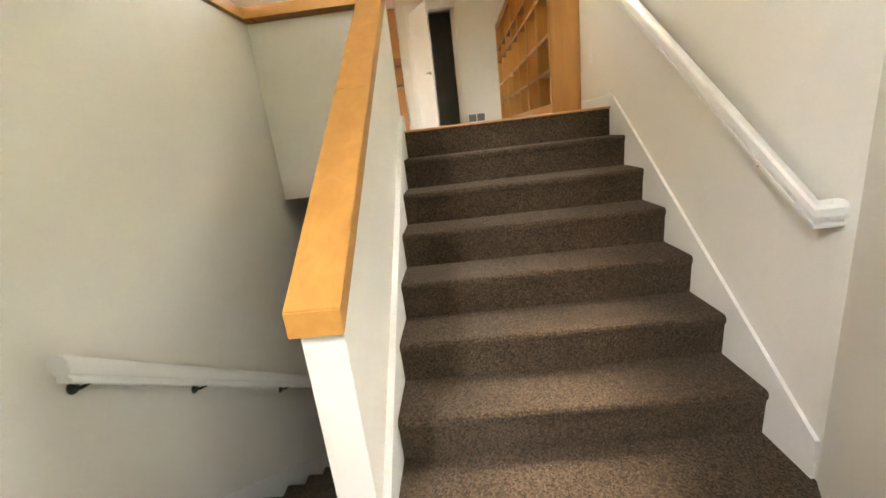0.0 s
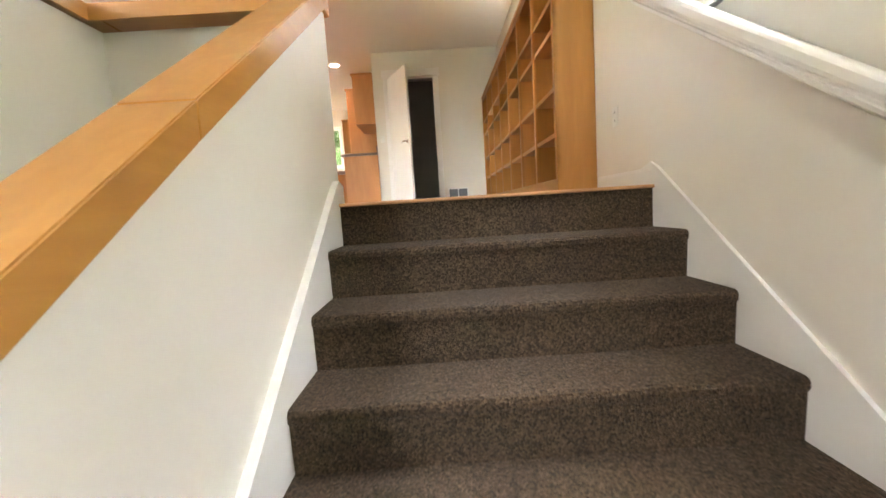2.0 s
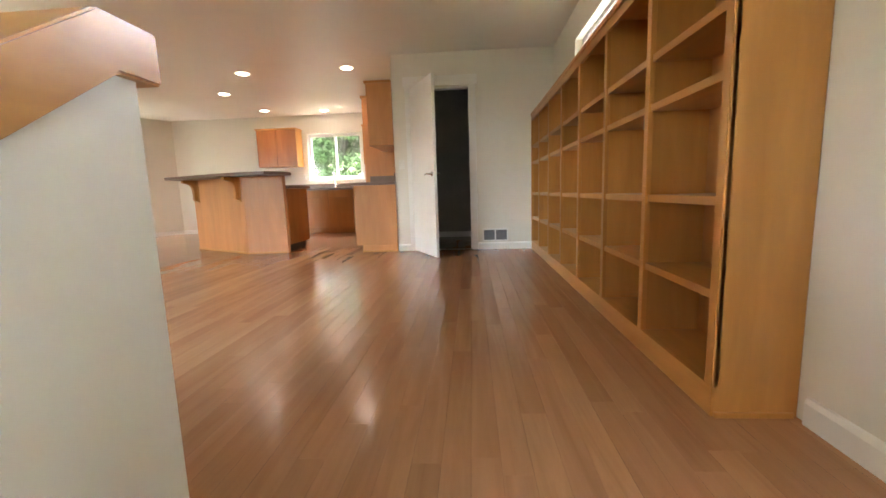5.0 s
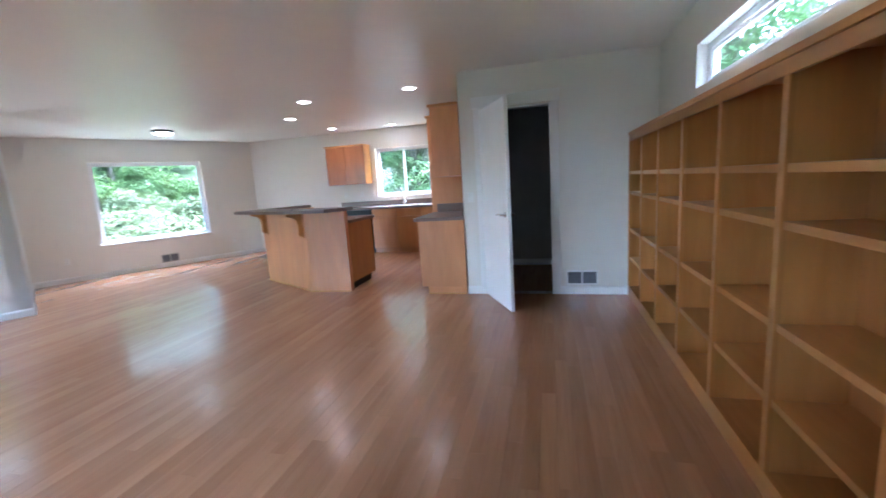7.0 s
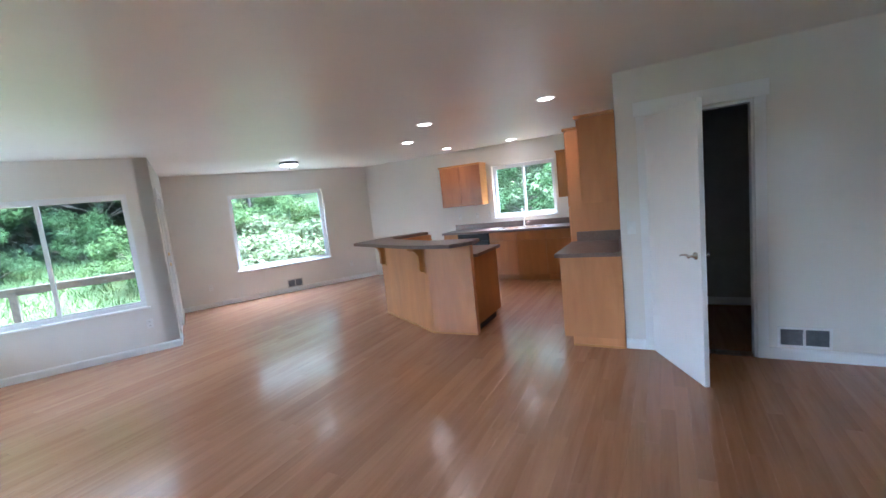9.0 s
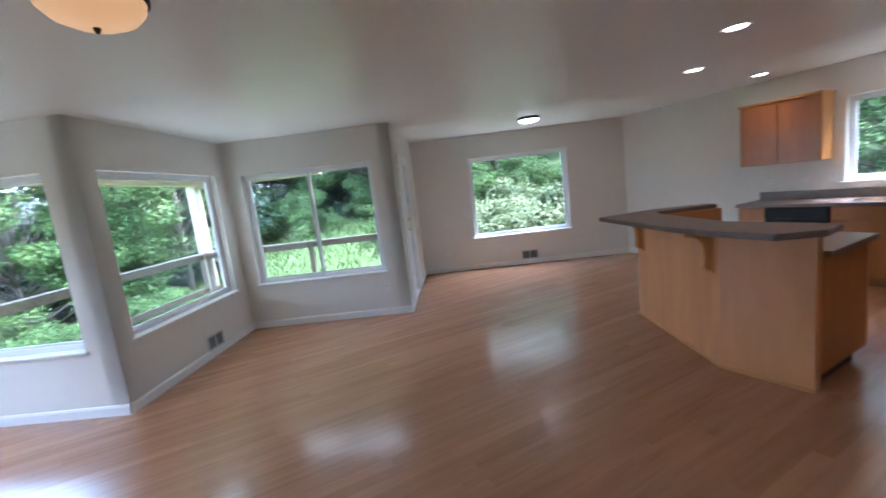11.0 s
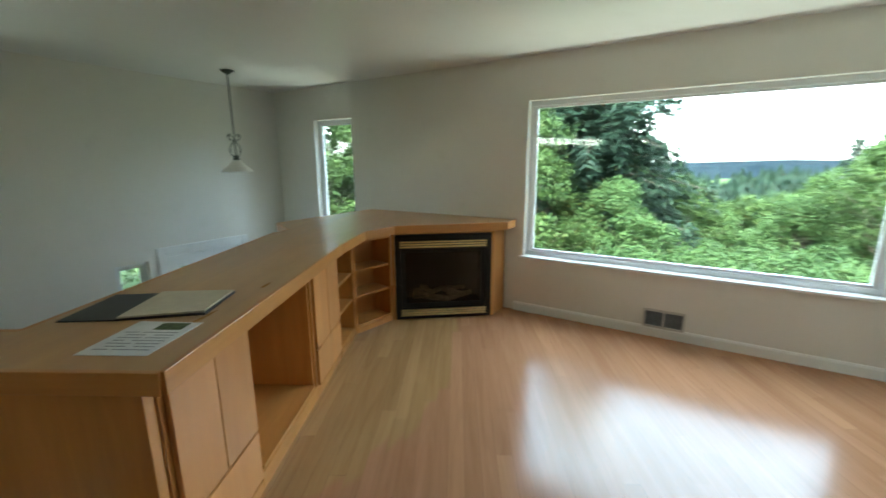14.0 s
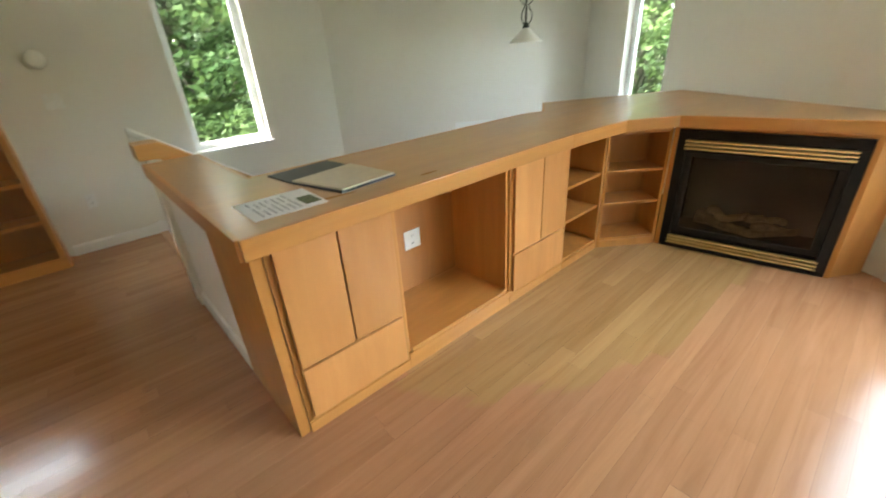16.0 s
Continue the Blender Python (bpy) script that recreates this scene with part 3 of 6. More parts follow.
bmesh.ops.bevel(bm, geom=bm.edges[:], offset=0.004, segments=2, affect="EDGES")
part("cap_board", bm, bpy.data.materials["cap_maple"], cap)

# carpeted upper flight: every step a wrapped tread and riser
stairs = thing("stairs_upper", None, "straight flight of brown carpeted steps", "stairs", kind="structure")
NOSE0 = 3.452
for k in range(7):
    # step k: riser below nose k, tread behind the next nose
    y1, z1 = NOSE0 - k * RUN, -k * RISE
    y0 = y1 - RUN
    zt = -(k + 1) * RISE
    bm = bmesh.new()
    if k < 6:
        n0 = y0
        prof = [(y1 + 0.02, zt), (n0 + 0.022, zt), (n0 + 0.008, zt - 0.004), (n0 + 0.0, zt - 0.016), (n0 + 0.0, zt - 0.034), (n0 + 0.010, zt - 0.05), (n0 + 0.016, zt - RISE - 0.005), (y1 + 0.02, zt - RISE - 0.005)]
        bm_profile(bm, prof, HWX1 + 0.027, XR - 0.012)
        part("step", bm, CARPET, stairs)
bm = bmesh.new()
bm_box(bm, HWX1 + 0.027, XR - 0.012, 3.452, 3.47, -RISE - 0.01, -0.0150)
part("step", bm, CARPET, stairs, "top carpeted riser under the floor edge")
# wooden nosing where the flooring meets the top riser
bm = bmesh.new()
bm_profile(bm, [(3.432, -0.002), (3.438, 0.003), (3.50, 0.0045), (3.50, -0.011), (3.46, -0.011), (3.452, -0.0145), (3.434, -0.0145), (3.430, -0.009)], HWX1 + 0.001, XR - 0.001)
part("nosing", bm, NOSING, stairs, "wood nosing on the top stair edge")
for x0, x1 in ((HWX1, HWX1 + 0.028), (XR - 0.013, XR)):
    sk = lambda y: 0.115 + SLOPE * (y - NOSE0)
    yl = 1.44 if x0 > 0 else 1.33
    ytop = NOSE0 + 0.02
    bm = bmesh.new()
    bm_profile(bm, [(yl, sk(yl) - 0.62), (yl, sk(yl)), (ytop - 0.06, sk(ytop - 0.06)), (ytop, sk(ytop) - 0.012), (ytop + 0.09, 0.092), (ytop + 0.09, -0.02), (ytop, -0.3)], x0, x1)
    part("skirt_board", bm, TRIM, stairs, "white skirt board beside the steps")
    bm = bmesh.new()
    c0, c1 = (x0, x1 + 0.004) if x0 < 0 else (x0 - 0.004, x1)
    bm_profile(bm, [(yl, sk(yl) - 0.016), (yl, sk(yl) + 0.004), (ytop - 0.06, sk(ytop - 0.06) + 0.004), (ytop - 0.06, sk(ytop - 0.06) - 0.016)], c0, c1)
    part("skirt_bead", bm, TRIM, stairs)

low = thing("stairs_lower", None, "brown carpeted flight going down beside the half wall", "stairs", kind="structure")
for k in range(7):
    y0, zt = 1.25 + k * RUN, LAND - (k + 1) * RISE
    bm = bmesh.new()
    bm_profile(bm, [(y0, zt), (y0 + RUN, zt), (y0 + RUN + 0.018, zt - 0.012), (y0 + RUN + 0.018, zt - 0.035), (y0 + RUN + 0.004, zt - 0.05), (y0 + RUN, zt - RISE), (y0, zt - RISE)], -1.45, HWX0 - 0.012)
    part("step", bm, CARPET, low)
for x0, x1 in ((-1.46, -1.446), (HWX0 - 0.013, HWX0)):
    bm = bmesh.new()
    lo = lambda y: LAND + 0.12 - SLOPE * (y - 1.25)
    bm_profile(bm, [(1.25, LAND - 0.25), (1.25, LAND + 0.12), (3.30, lo(3.30)), (3.30, lo(3.30) - 0.45)], x0, x1)
    part("skirt_board", bm, TRIM, low, "white skirt board beside the steps")


def bracket(parent, x, y, z, wallx, material):
    s = 1 if wallx > x else -1
    bm = bmesh.new()
    bm_tube(bm, [(wallx - s * 0.002, y, z - 0.075), (wallx - s * 0.03, y, z - 0.078), (x + s * 0.004, y, z - 0.06), (x, y, z - 0.034)], 0.007, 8)
    bm_lathe(bm, [(0.024, 0), (0.024, 0.004), (0.014, 0.010)], 14, Matrix.Translation((wallx, y, z - 0.075)) @ Matrix.Rotation(radians(-90 * s), 4, "Y"))
    bm_box(bm, x - 0.018, x + 0.018, y - 0.03, y + 0.03, z - 0.036, z - 0.031)
    part("bracket", bm, material, parent, "small metal handrail bracket", True)


def handrail(name, x, wallx, ya, za, yb, slope, stops, material, metal, ret):
    r = thing(name, None, "white painted wall handrail on metal brackets", "handrail")
    zz = lambda y: za + slope * (y - ya)
    sec = [(-0.026, -0.054), (0.026, -0.054), (0.027, -0.043), (0.020, -0.039), (0.020, -0.031), (0.031, -0.026), (0.035, -0.014), (0.035, 0.010), (0.028, 0.024), (0.012, 0.030), (-0.012, 0.030), (-0.028, 0.024), (-0.035, 0.010), (-0.035, -0.014), (-0.031, -0.026), (-0.020, -0.031), (-0.020, -0.039), (-0.027, -0.043)]
    bm = bmesh.new()
    s = 1 if wallx > x else -1
    k = 1 / math.cos(math.atan(slope))
    rings = [[bm.verts.new((x + a, yb, zz(yb) + c * k)) for a, c in sec]]
    if ret:
        # mitred return that turns into the wall
        rings.append([bm.verts.new((x + a, ya + s * a, zz(ya) + c)) for a, c in sec])
        rings.append([bm.verts.new((wallx, ya + s * a, zz(ya) + c)) for a, c in sec])
    else:
        rings.append([bm.verts.new((x + a, ya, zz(ya) + c * k)) for a, c in sec])
    n = len(sec)
    for lo, hi in zip(rings, rings[1:]):
        for i in range(n):
            bm.faces.new((lo[i], lo[(i + 1) % n], hi[(i + 1) % n], hi[i]))
    bm.faces.new(rings[0])
    bm.faces.new(rings[-1])
    part("rail", bm, material, r)
    for y in stops:
        bracket(r, x, y, zz(y), wallx, metal)
    return r


handrail("handrail", XR - 0.072, XR, 1.495, -0.434, 3.47, SLOPE, (1.72, 2.52, 3.33), TRIM, STEEL, True)
handrail("handrail", -1.46 + 0.075, -1.46, 1.30, -0.630, 3.35, -SLOPE, (1.38, 1.91, 2.67), TRIM, IRON, False)

# front door and the deck door
mE, lnE, hE = WALLS["wall_entry"]
d = hE[1]
fd = thing("door_2", mE, "white front door with a glazed upper half, closed", "door", kind="structure")
bm = bmesh.new()
for q in ((d[0], d[0] + 0.04, d[2], d[3]), (d[1] - 0.04, d[1], d[2], d[3]), (d[0] + 0.04, d[1] - 0.04, d[3] - 0.04, d[3])):
    bm_box(bm, q[0], q[1], 0.0, 0.14, q[2], q[3])
for q in ((d[0] - 0.08, d[0], d[2], d[3] + 0.08), (d[1], d[1] + 0.08, d[2], d[3] + 0.08), (d[0], d[1], d[3], d[3] + 0.08)):
    bm_box(bm, q[0], q[1], -0.018, 0.0, q[2], q[3], bevel=0.003)
part("casing", bm, TRIM, fd)
bm = bmesh.new()
a0, a1 = d[0] + 0.045, d[1] - 0.045
for q in ((a0, a1, d[2] + 0.01, d[2] + 1.0), (a0, a0 + 0.14, d[2] + 1.0, d[3] - 0.05), (a1 - 0.14, a1, d[2] + 1.0, d[3] - 0.05), (a0 + 0.14, a1 - 0.14, d[3] - 0.19, d[3] - 0.05)):
    bm_box(bm, q[0], q[1], 0.04, 0.084, q[2], q[3])
part("slab", bm, TRIM, fd)
bm = bmesh.new()
bm_box(bm, a0 + 0.14, a1 - 0.14, 0.06, 0.064, d[2] + 1.0, d[3] - 0.19)
part("pane", bm, GLASS, fd).visible_shadow = False
bm = bmesh.new()
bm_lathe(bm, [(0.022, 0), (0.012, 0.02), (0.012, 0.04), (0.028, 0.055), (0.026, 0.075)], 14, Matrix.Translation((a0 + 0.07, 0.04, d[2] + 0.95)) @ Matrix.Rotation(radians(90), 4, "X"))
part("knob", bm, BRASS, fd, "", True)

mD, lnD, hD = WALLS["wall_deck_door"]
d = hD[0]
dd = thing("door_3", mD, "white glazed door to the deck, closed", "door", kind="structure")
bm = bmesh.new()
for q in ((d[0], d[0] + 0.035, 0.0, d[3]), (d[1] - 0.035, d[1], 0.0, d[3]), (d[0] + 0.035, d[1] - 0.035, d[3] - 0.035, d[3])):
    bm_box(bm, q[0], q[1], 0.0, 0.14, q[2], q[3])
for q in ((d[0] - 0.07, d[0], 0, d[3] + 0.07), (d[1], d[1] + 0.07, 0, d[3] + 0.07), (d[0], d[1], d[3], d[3] + 0.07)):
    bm_box(bm, q[0], q[1], -0.018, 0.0, q[2], q[3], bevel=0.003)
part("casing", bm, TRIM, dd)
bm = bmesh.new()
a0, a1 = d[0] + 0.04, d[1] - 0.04
for q in ((a0, a1, 0.008, 0.25), (a0, a0 + 0.12, 0.25, d[3] - 0.04), (a1 - 0.12, a1, 0.25, d[3] - 0.04), (a0 + 0.12, a1 - 0.12, d[3] - 0.16, d[3] - 0.04)):
    bm_box(bm, q[0], q[1], 0.06, 0.104, q[2], q[3])
part("slab", bm, TRIM, dd)
bm = bmesh.new()
bm_box(bm, a0 + 0.12, a1 - 0.12, 0.08, 0.084, 0.25, d[3] - 0.16)
part("pane", bm, GLASS, dd).visible_shadow = False
for zq in (1.0, 1.16):
    bm = bmesh.new()
    bm_lathe(bm, [(0.026, 0), (0.012, 0.02), (0.012, 0.035), (0.026, 0.05), (0.022, 0.065)], 14, Matrix.Translation((a1 - 0.06, 0.06, zq)) @ Matrix.Rotation(radians(90), 4, "X"))
    part("knob", bm, BRASS, dd, "", True)

# closet door, standing open
mC, lnC, hC = WALLS["wall_closet"]
d = hC[0]
frm = thing("door_frame", mC, "white door casing round the closet opening", "door frame", kind="structure")
bm = bmesh.new()
for q in ((d[0] - 0.075, d[0], 0, d[3] + 0.012), (d[1], d[1] + 0.075, 0, d[3] + 0.012)):
    bm_box(bm, q[0], q[1], -0.018, 0.0, q[2], q[3], bevel=0.003)
part("casing", bm, TRIM, frm)
box_part("head_casing", (d[0] - 0.095, d[1] + 0.095, -0.022, 0.0, d[3] + 0.012, d[3] + 0.13), TRIM, frm, bevel=0.003)
bm = bmesh.new()
for q in ((d[0], d[0] + 0.018, 0, d[3]), (d[1] - 0.018, d[1], 0, d[3]), (d[0] + 0.018, d[1] - 0.018, d[3] - 0.018, d[3])):
    bm_box(bm, q[0], q[1], 0.001, 0.114, q[2], q[3])
part("jamb", bm, TRIM, frm)
hx, hy = XK + d[0] + 0.02, 8.175 - 0.025
cd = thing("door_1", pose(hx, hy, 0.0, 0, 0, -63), "white flush closet door standing open", "door", kind="structure")
box_part("slab", (0.0, 0.735, -0.035, 0.0, 0.012, 2.03), TRIM, cd, bevel=0.002)


def lever(parent, x, z, side):
    s = side
    y = 0.0 if s > 0 else -0.035
    bm = bmesh.new()
    bm_lathe(bm, [(0.028, 0), (0.028, 0.006), (0.012, 0.012), (0.010, 0.045), (0.014, 0.055)], 16, Matrix.Translation((x, y, z)) @ Matrix.Rotation(radians(-90 * s), 4, "X"))
    yy = y + s * 0.048
    bm_tube(bm, [(x, yy, z), (x - 0.03, yy, z + 0.008), (x - 0.07, yy, z + 0.004), (x - 0.11, yy, z - 0.006)], 0.009, 8, 0.006)
    part("lever_handle", bm, STEEL, parent, "curved satin metal lever handle", True)


lever(cd, 0.672, 0.96, 1)
lever(cd, 0.672, 0.96, -1)
for z in (0.25, 1.05, 1.80):
    bm = bmesh.new()
    bm_tube(bm, [(-0.006, 0.003, z - 0.045), (-0.006, 0.003, z + 0.045)], 0.006, 8)
    part("hinge", bm, BRASS, cd, "", True)

for name, k, watts, out, tall, up, drop in (("wall_south", 1, 5.0, 2.2, 2.6, 1.65, 0.40), ("wall_south", 0, 4.5, 2.2, 1.4, 1.15, 0.40), ("wall_west", 0, 1.4, 2.2, 2.6, 1.65, 0.40), ("wall_north", 0, 0.4, 2.2, 2.6, 1.65, 0.40),
                                            ("wall_east", 0, 1.2, 2.2, 1.4, 1.15, 0.40), ("wall_east", 1, 2.2, 1.2, 1.2, 0.95, 0.40), ("wall_entry", 0, 0.5, 1.8, 1.4, 1.0, 0.40), ("wall_entry", 1, 0.4, 1.8, 1.4, 1.0, 0.40),
                                            ("wall_bay_side", 0, 0.4, 0.30, 0.30, 0.17, 0.40), ("wall_bay", 0, 0.35, 0.30, 0.30, 0.17, 0.40), ("wall_nook", 0, 0.4, 0.30, 0.30, 0.17, 0.40)):
    sky_lamp(name, k, watts, out, tall, up, drop)
for name, k, watts in (("wall_south", 1, 2.5), ("wall_south", 0, 1.2), ("wall_west", 0, 0.9), ("wall_east", 0, 1.8), ("wall_bay_side", 0, 0.7), ("wall_bay", 0, 0.5), ("wall_nook", 0, 0.5)):
    meadow_lamp(name, k, watts)

# ---- bookcase along the stair wall ----
BX0, BX1, BY0, BY1, BZ = 0.885, XR - 0.002, 4.18, 8.165, 1.675
bk = thing("bookcase", None, "long honey maple bookcase with empty open cubbies", "bookcase")
NCOL = 7
cw = (BY1 - BY0 - 0.02) / NCOL
bm = bmesh.new()
bm_box(bm, BX1 - 0.012, BX1, BY0 + 0.02, BY1, 0.02, BZ - 0.03)
# back in the darker maple, its colour holds the shade inside the cubbies
part("back_panel", bm, MAPLE_SHADE, bk)
box_part("side_panel", (BX0 + 0.002, BX1, BY0, BY0 + 0.02, 0.0, BZ - 0.03), MAPLE, bk)
box_part("top_board", (BX0 - 0.012, BX1, BY0 - 0.015, BY1, BZ - 0.03, BZ), MAPLE_Y, bk, bevel=0.004)
box_part("top_rail", (BX0 - 0.004, BX0 + 0.016, BY0, BY1, BZ - 0.085, BZ - 0.0305), MAPLE_Y, bk)
box_part("base_rail", (BX0 - 0.004, BX0 + 0.016, BY0, BY1, 0.0, 0.10), MAPLE_Y, bk)
box_part("shoe_strip", (BX0 + 0.004, XR - 0.018, BY0 - 0.012, BY0 - 0.0005, 0.0, 0.018), MAPLE_X, bk)
LEVELS = (0.10, 0.412, 0.713, 1.092, 1.292)
for i in range(NCOL + 1):
    y = BY0 + 0.01 + i * cw
    if 0 < i:
        box_part("upright", (BX0 + 0.017, BX1 - 0.013, y - 0.009, y + 0.009, 0.02, BZ - 0.031), MAPLE, bk, bevel=0.0)
    y = min(max(y, BY0 + 0.02), BY1 - 0.02)
    box_part("stile", (BX0 - 0.0055, BX0 + 0.0165, y - 0.02, y + 0.02, 0.101, BZ - 0.086), MAPLE, bk)
for i in range(NCOL):
    y0 = BY0 + 0.01 + i * cw + 0.0095
    for k, z in enumerate(LEVELS):
        box_part("shelf", (BX0 + 0.004, BX1 - 0.0125, y0 + (0.011 if k else 0.002), y0 + cw - 0.019 - (0.011 if k else 0.0), z - 0.030 if k else z - 0.02, z), MAPLE_Y, bk, bevel=0.002)

# ---- living room counter with cabinets, niche and corner fireplace ----
CT, CTH = 0.945, 0.072
top = thing("counter", None, "broad honey maple counter top over the cabinets", "counter")
FR = [(-2.14, 3.605), (-2.14, 1.80), (-2.185, 1.265), (-2.39, 0.965), (-3.44, 0.715), P(3.33, -1.318)]
BACK = [P(1.45, -1.318), (-1.225, 0.765), (-1.50, 1.16), (-1.44, 1.34), (-1.44, 1.80)]
for poly, wmat in (([FR[0], FR[1], (-1.44, 1.80), (-1.44, 3.605)], TOPWOOD), (FR[1:] + BACK, TOPWOOD), ([(-1.4395, 3.335), (-0.612, 3.335), (-0.612, 3.605), (-1.4395, 3.605)], wood("maple_leg_top", (0.60, 0.34, 0.135), (0.51, 0.275, 0.098), 0.30, grain=(1.2, 10, 10), coat=0.4))):
    bm = bmesh.new()
    bm_prism(bm, poly, CT - 0.03, CT)
    part("top_board", bm, wmat, top)


def fascia(p, q):
    d2 = (Vector(q) - Vector(p))
    ln = d2.length
    ob = box_part("edge_strip", (0.0003, ln - 0.0003, -0.011, 0.009, CT - CTH, CT + 0.0012), MAPLE_X, top, "pale maple edge strip", 0.003)
    ob.matrix_world = pose(p[0], p[1], 0, 0, 0, math.degrees(math.atan2(d2.y, d2.x)))


for p, q in list(zip(FR, FR[1:])) + [(BACK[0], BACK[1]), (BACK[1], BACK[2]), (BACK[2], BACK[3]), (BACK[3], (-1.44, 3.335)), ((-1.44, 3.335), (-0.612, 3.335)), ((-0.612, 3.605), FR[0])]:
    fascia(p, q)

FX = -2.052
ZB = CT - CTH - 0.002


def cabinet_unit(name, y0, y1, label):
    """Two doors over one wide drawer; the front faces -x."""
    c = thing(name, None, label, "cabinet", "cabinets under the counter")
    bm = bmesh.new()
    x1 = -1.60
    for q in ((FX + 0.02, x1, y0, y0 + 0.018, 0.0, ZB), (FX + 0.02, x1, y1 - 0.018, y1, 0.0, ZB), (FX + 0.02, x1, y0 + 0.018, y1 - 0.018, 0.05, 0.068), (x1 - 0.01, x1, y0 + 0.018, y1 - 0.018, 0.068, ZB)):
        bm_box(bm, *q)
    part("body", bm, MAPLE, c)
    bm = bmesh.new()
    for q in ((y0, y0 + 0.03, 0.055, ZB), (y1 - 0.03, y1, 0.055, ZB), (y0 + 0.03, y1 - 0.03, ZB - 0.03, ZB), (y0 + 0.03, y1 - 0.03, 0.055, 0.075)):
        bm_box(bm, FX, FX + 0.0195, q[0], q[1], q[2], q[3])
    part("face_frame", bm, MAPLE, c)
    box_part("toe_board", (FX - 0.006, FX + 0.0195, y0, y1, 0.0, 0.054), MAPLE_Y, c)
    mid = (y0 + y1) / 2
    for a, b2 in ((y0 + 0.022, mid - 0.003), (mid + 0.003, y1 - 0.022)):
        box_part("door", (FX - 0.021, FX - 0.002, a, b2, 0.338, ZB - 0.012), MAPLE_P, c, "plain maple slab door", 0.003)
    box_part("drawer_front", (FX - 0.021, FX - 0.002, y0 + 0.022, y1 - 0.022, 0.085, 0.327), MAPLE_P, c, "plain maple drawer front", 0.003)
    return c


end_unit = cabinet_unit("counter_cabinet", 2.996, 3.527, "maple cabinet with two slab doors and a drawer, counter end")
cabinet_unit("counter_cabinet", 1.685, 2.235, "maple cabinet with two slab doors and a drawer, beside open shelves")
box_part("end_panel", (-2.045, -1.505, 3.528, 3.572, 0.0, ZB), MAPLE, end_unit, "broad plain maple end panel")

tv = thing("media_niche", None, "open maple niche between the cabinets, empty", "cabinet", "cabinets under the counter")
bm = bmesh.new()
bm_box(bm, FX + 0.01, -1.60, 2.236, 2.995, 0.09, 0.108)
part("floor_board", bm, MAPLE_Y, tv)
# niche back in the darker maple, shade put into the colour
box_part("back_panel", (-1.612, -1.60, 2.237, 2.994, 0.109, ZB), MAPLE_SHADE, tv)
for y in (2.238, 2.976):
    box_part("side_panel", (FX + 0.012, -1.613, y, y + 0.017, 0.109, ZB), MAPLE, tv)
box_part("toe_board", (FX - 0.006, FX + 0.0095, 2.236, 2.995, 0.0, 0.088), MAPLE_Y, tv)
box_part("edge_strip", (FX - 0.002, FX + 0.0095, 2.26, 2.971, 0.0885, 0.112), MAPLE_Y, tv)


def wall_plate(name, m, label, holes, w=0.07, h=0.115):
    """A cover plate; y points into the wall."""
    p = thing(name, m, label, "outlet" if holes else "switch")
    box_part("cover", (-w / 2, w / 2, -0.006, 0.0, -h / 2, h / 2), PLASTIC, p, bevel=0.002)
    if holes:
        for z in (-0.022, 0.022):
            box_part("socket", (-0.014, 0.014, -0.008, -0.0062, z - 0.013, z + 0.013), PLASTIC, p, bevel=0.001)
            for x in (-0.006, 0.006):
                box_part("slot", (x - 0.0014, x + 0.0014, -0.0088, -0.0079, z - 0.004, z + 0.006), BLACK, p, bevel=0)
    else:
        for i in range(max(1, round(w / 0.07))):
            xx = -w / 2 + (i + 0.5) * w / max(1, round(w / 0.07))
            box_part("rocker", (xx - 0.016, xx + 0.016, -0.009, -0.0062, -0.033, 0.033), PLASTIC, p, bevel=0.002)
    return p


# y of the plate's pose points away from the room
wall_plate("wall_outlet", pose(-1.613, 2.585, 0.43, 0, 0, -90), "white double outlet plate inside the wooden niche", True, 0.115)


def open_shelf(name, p0, p1, depth, label):
    """An open shelf unit; its front runs from p0 to p1, y points into it."""
    m, ln, _ = frame_of(p0, p1, (-4, 2.5))
    u = thing(name, m, label, "shelf", "shelves under the counter")
    for x in (0.0, ln - 0.022):
        box_part("side_panel", (x, x + 0.022, 0.0, depth, 0.0, ZB), MAPLE, u)
    # darker maple at the back, shade of the shelf recess in the colour
    box_part("back_panel", (0.022, ln - 0.022, depth - 0.012, depth, 0.06, ZB), MAPLE_SHADE, u)
    box_part("bottom_board", (0.0225, ln - 0.0225, 0.004, depth - 0.013, 0.055, 0.075), MAPLE, u)
    box_part("toe_board", (0.0225, ln - 0.0225, -0.004, 0.012, 0.0, 0.054), MAPLE, u)
    box_part("top_rail", (0.0225, ln - 0.0225, -0.002, 0.018, ZB - 0.045, ZB), MAPLE, u)
    for z in (0.345, 0.58):
        box_part("shelf_board", (0.0225, ln - 0.0225, 0.012, depth - 0.013, z - 0.02, z), MAPLE, u)
    return u


open_shelf("corner_shelf", (FX - 0.004, 1.215), (FX, 1.683), 0.38, "open maple shelf unit beside the cabinet")
open_shelf("corner_shelf", (-2.335, 0.865), (FX - 0.008, 1.212), 0.25, "angled open maple shelf unit beside the fireplace")

# fireplace: wooden surround, black metal face with brass louvres, dark glass and logs
f0, f1 = Vector((-2.352, 0.862)), Vector((-3.315, 0.712))
mF, lnF, _ = frame_of(f0, f1, (-4, 3))
sur = thing("fireplace_surround", mF, "maple surround enclosing the corner fireplace", "fireplace surround")
box_part("side_post", (-0.012, 0.018, 0.0, 0.02, 0.0, ZB), MAPLE, sur)
box_part("side_post", (lnF - 0.018, lnF + 0.012, 0.0, 0.02, 0.0, ZB), MAPLE, sur)
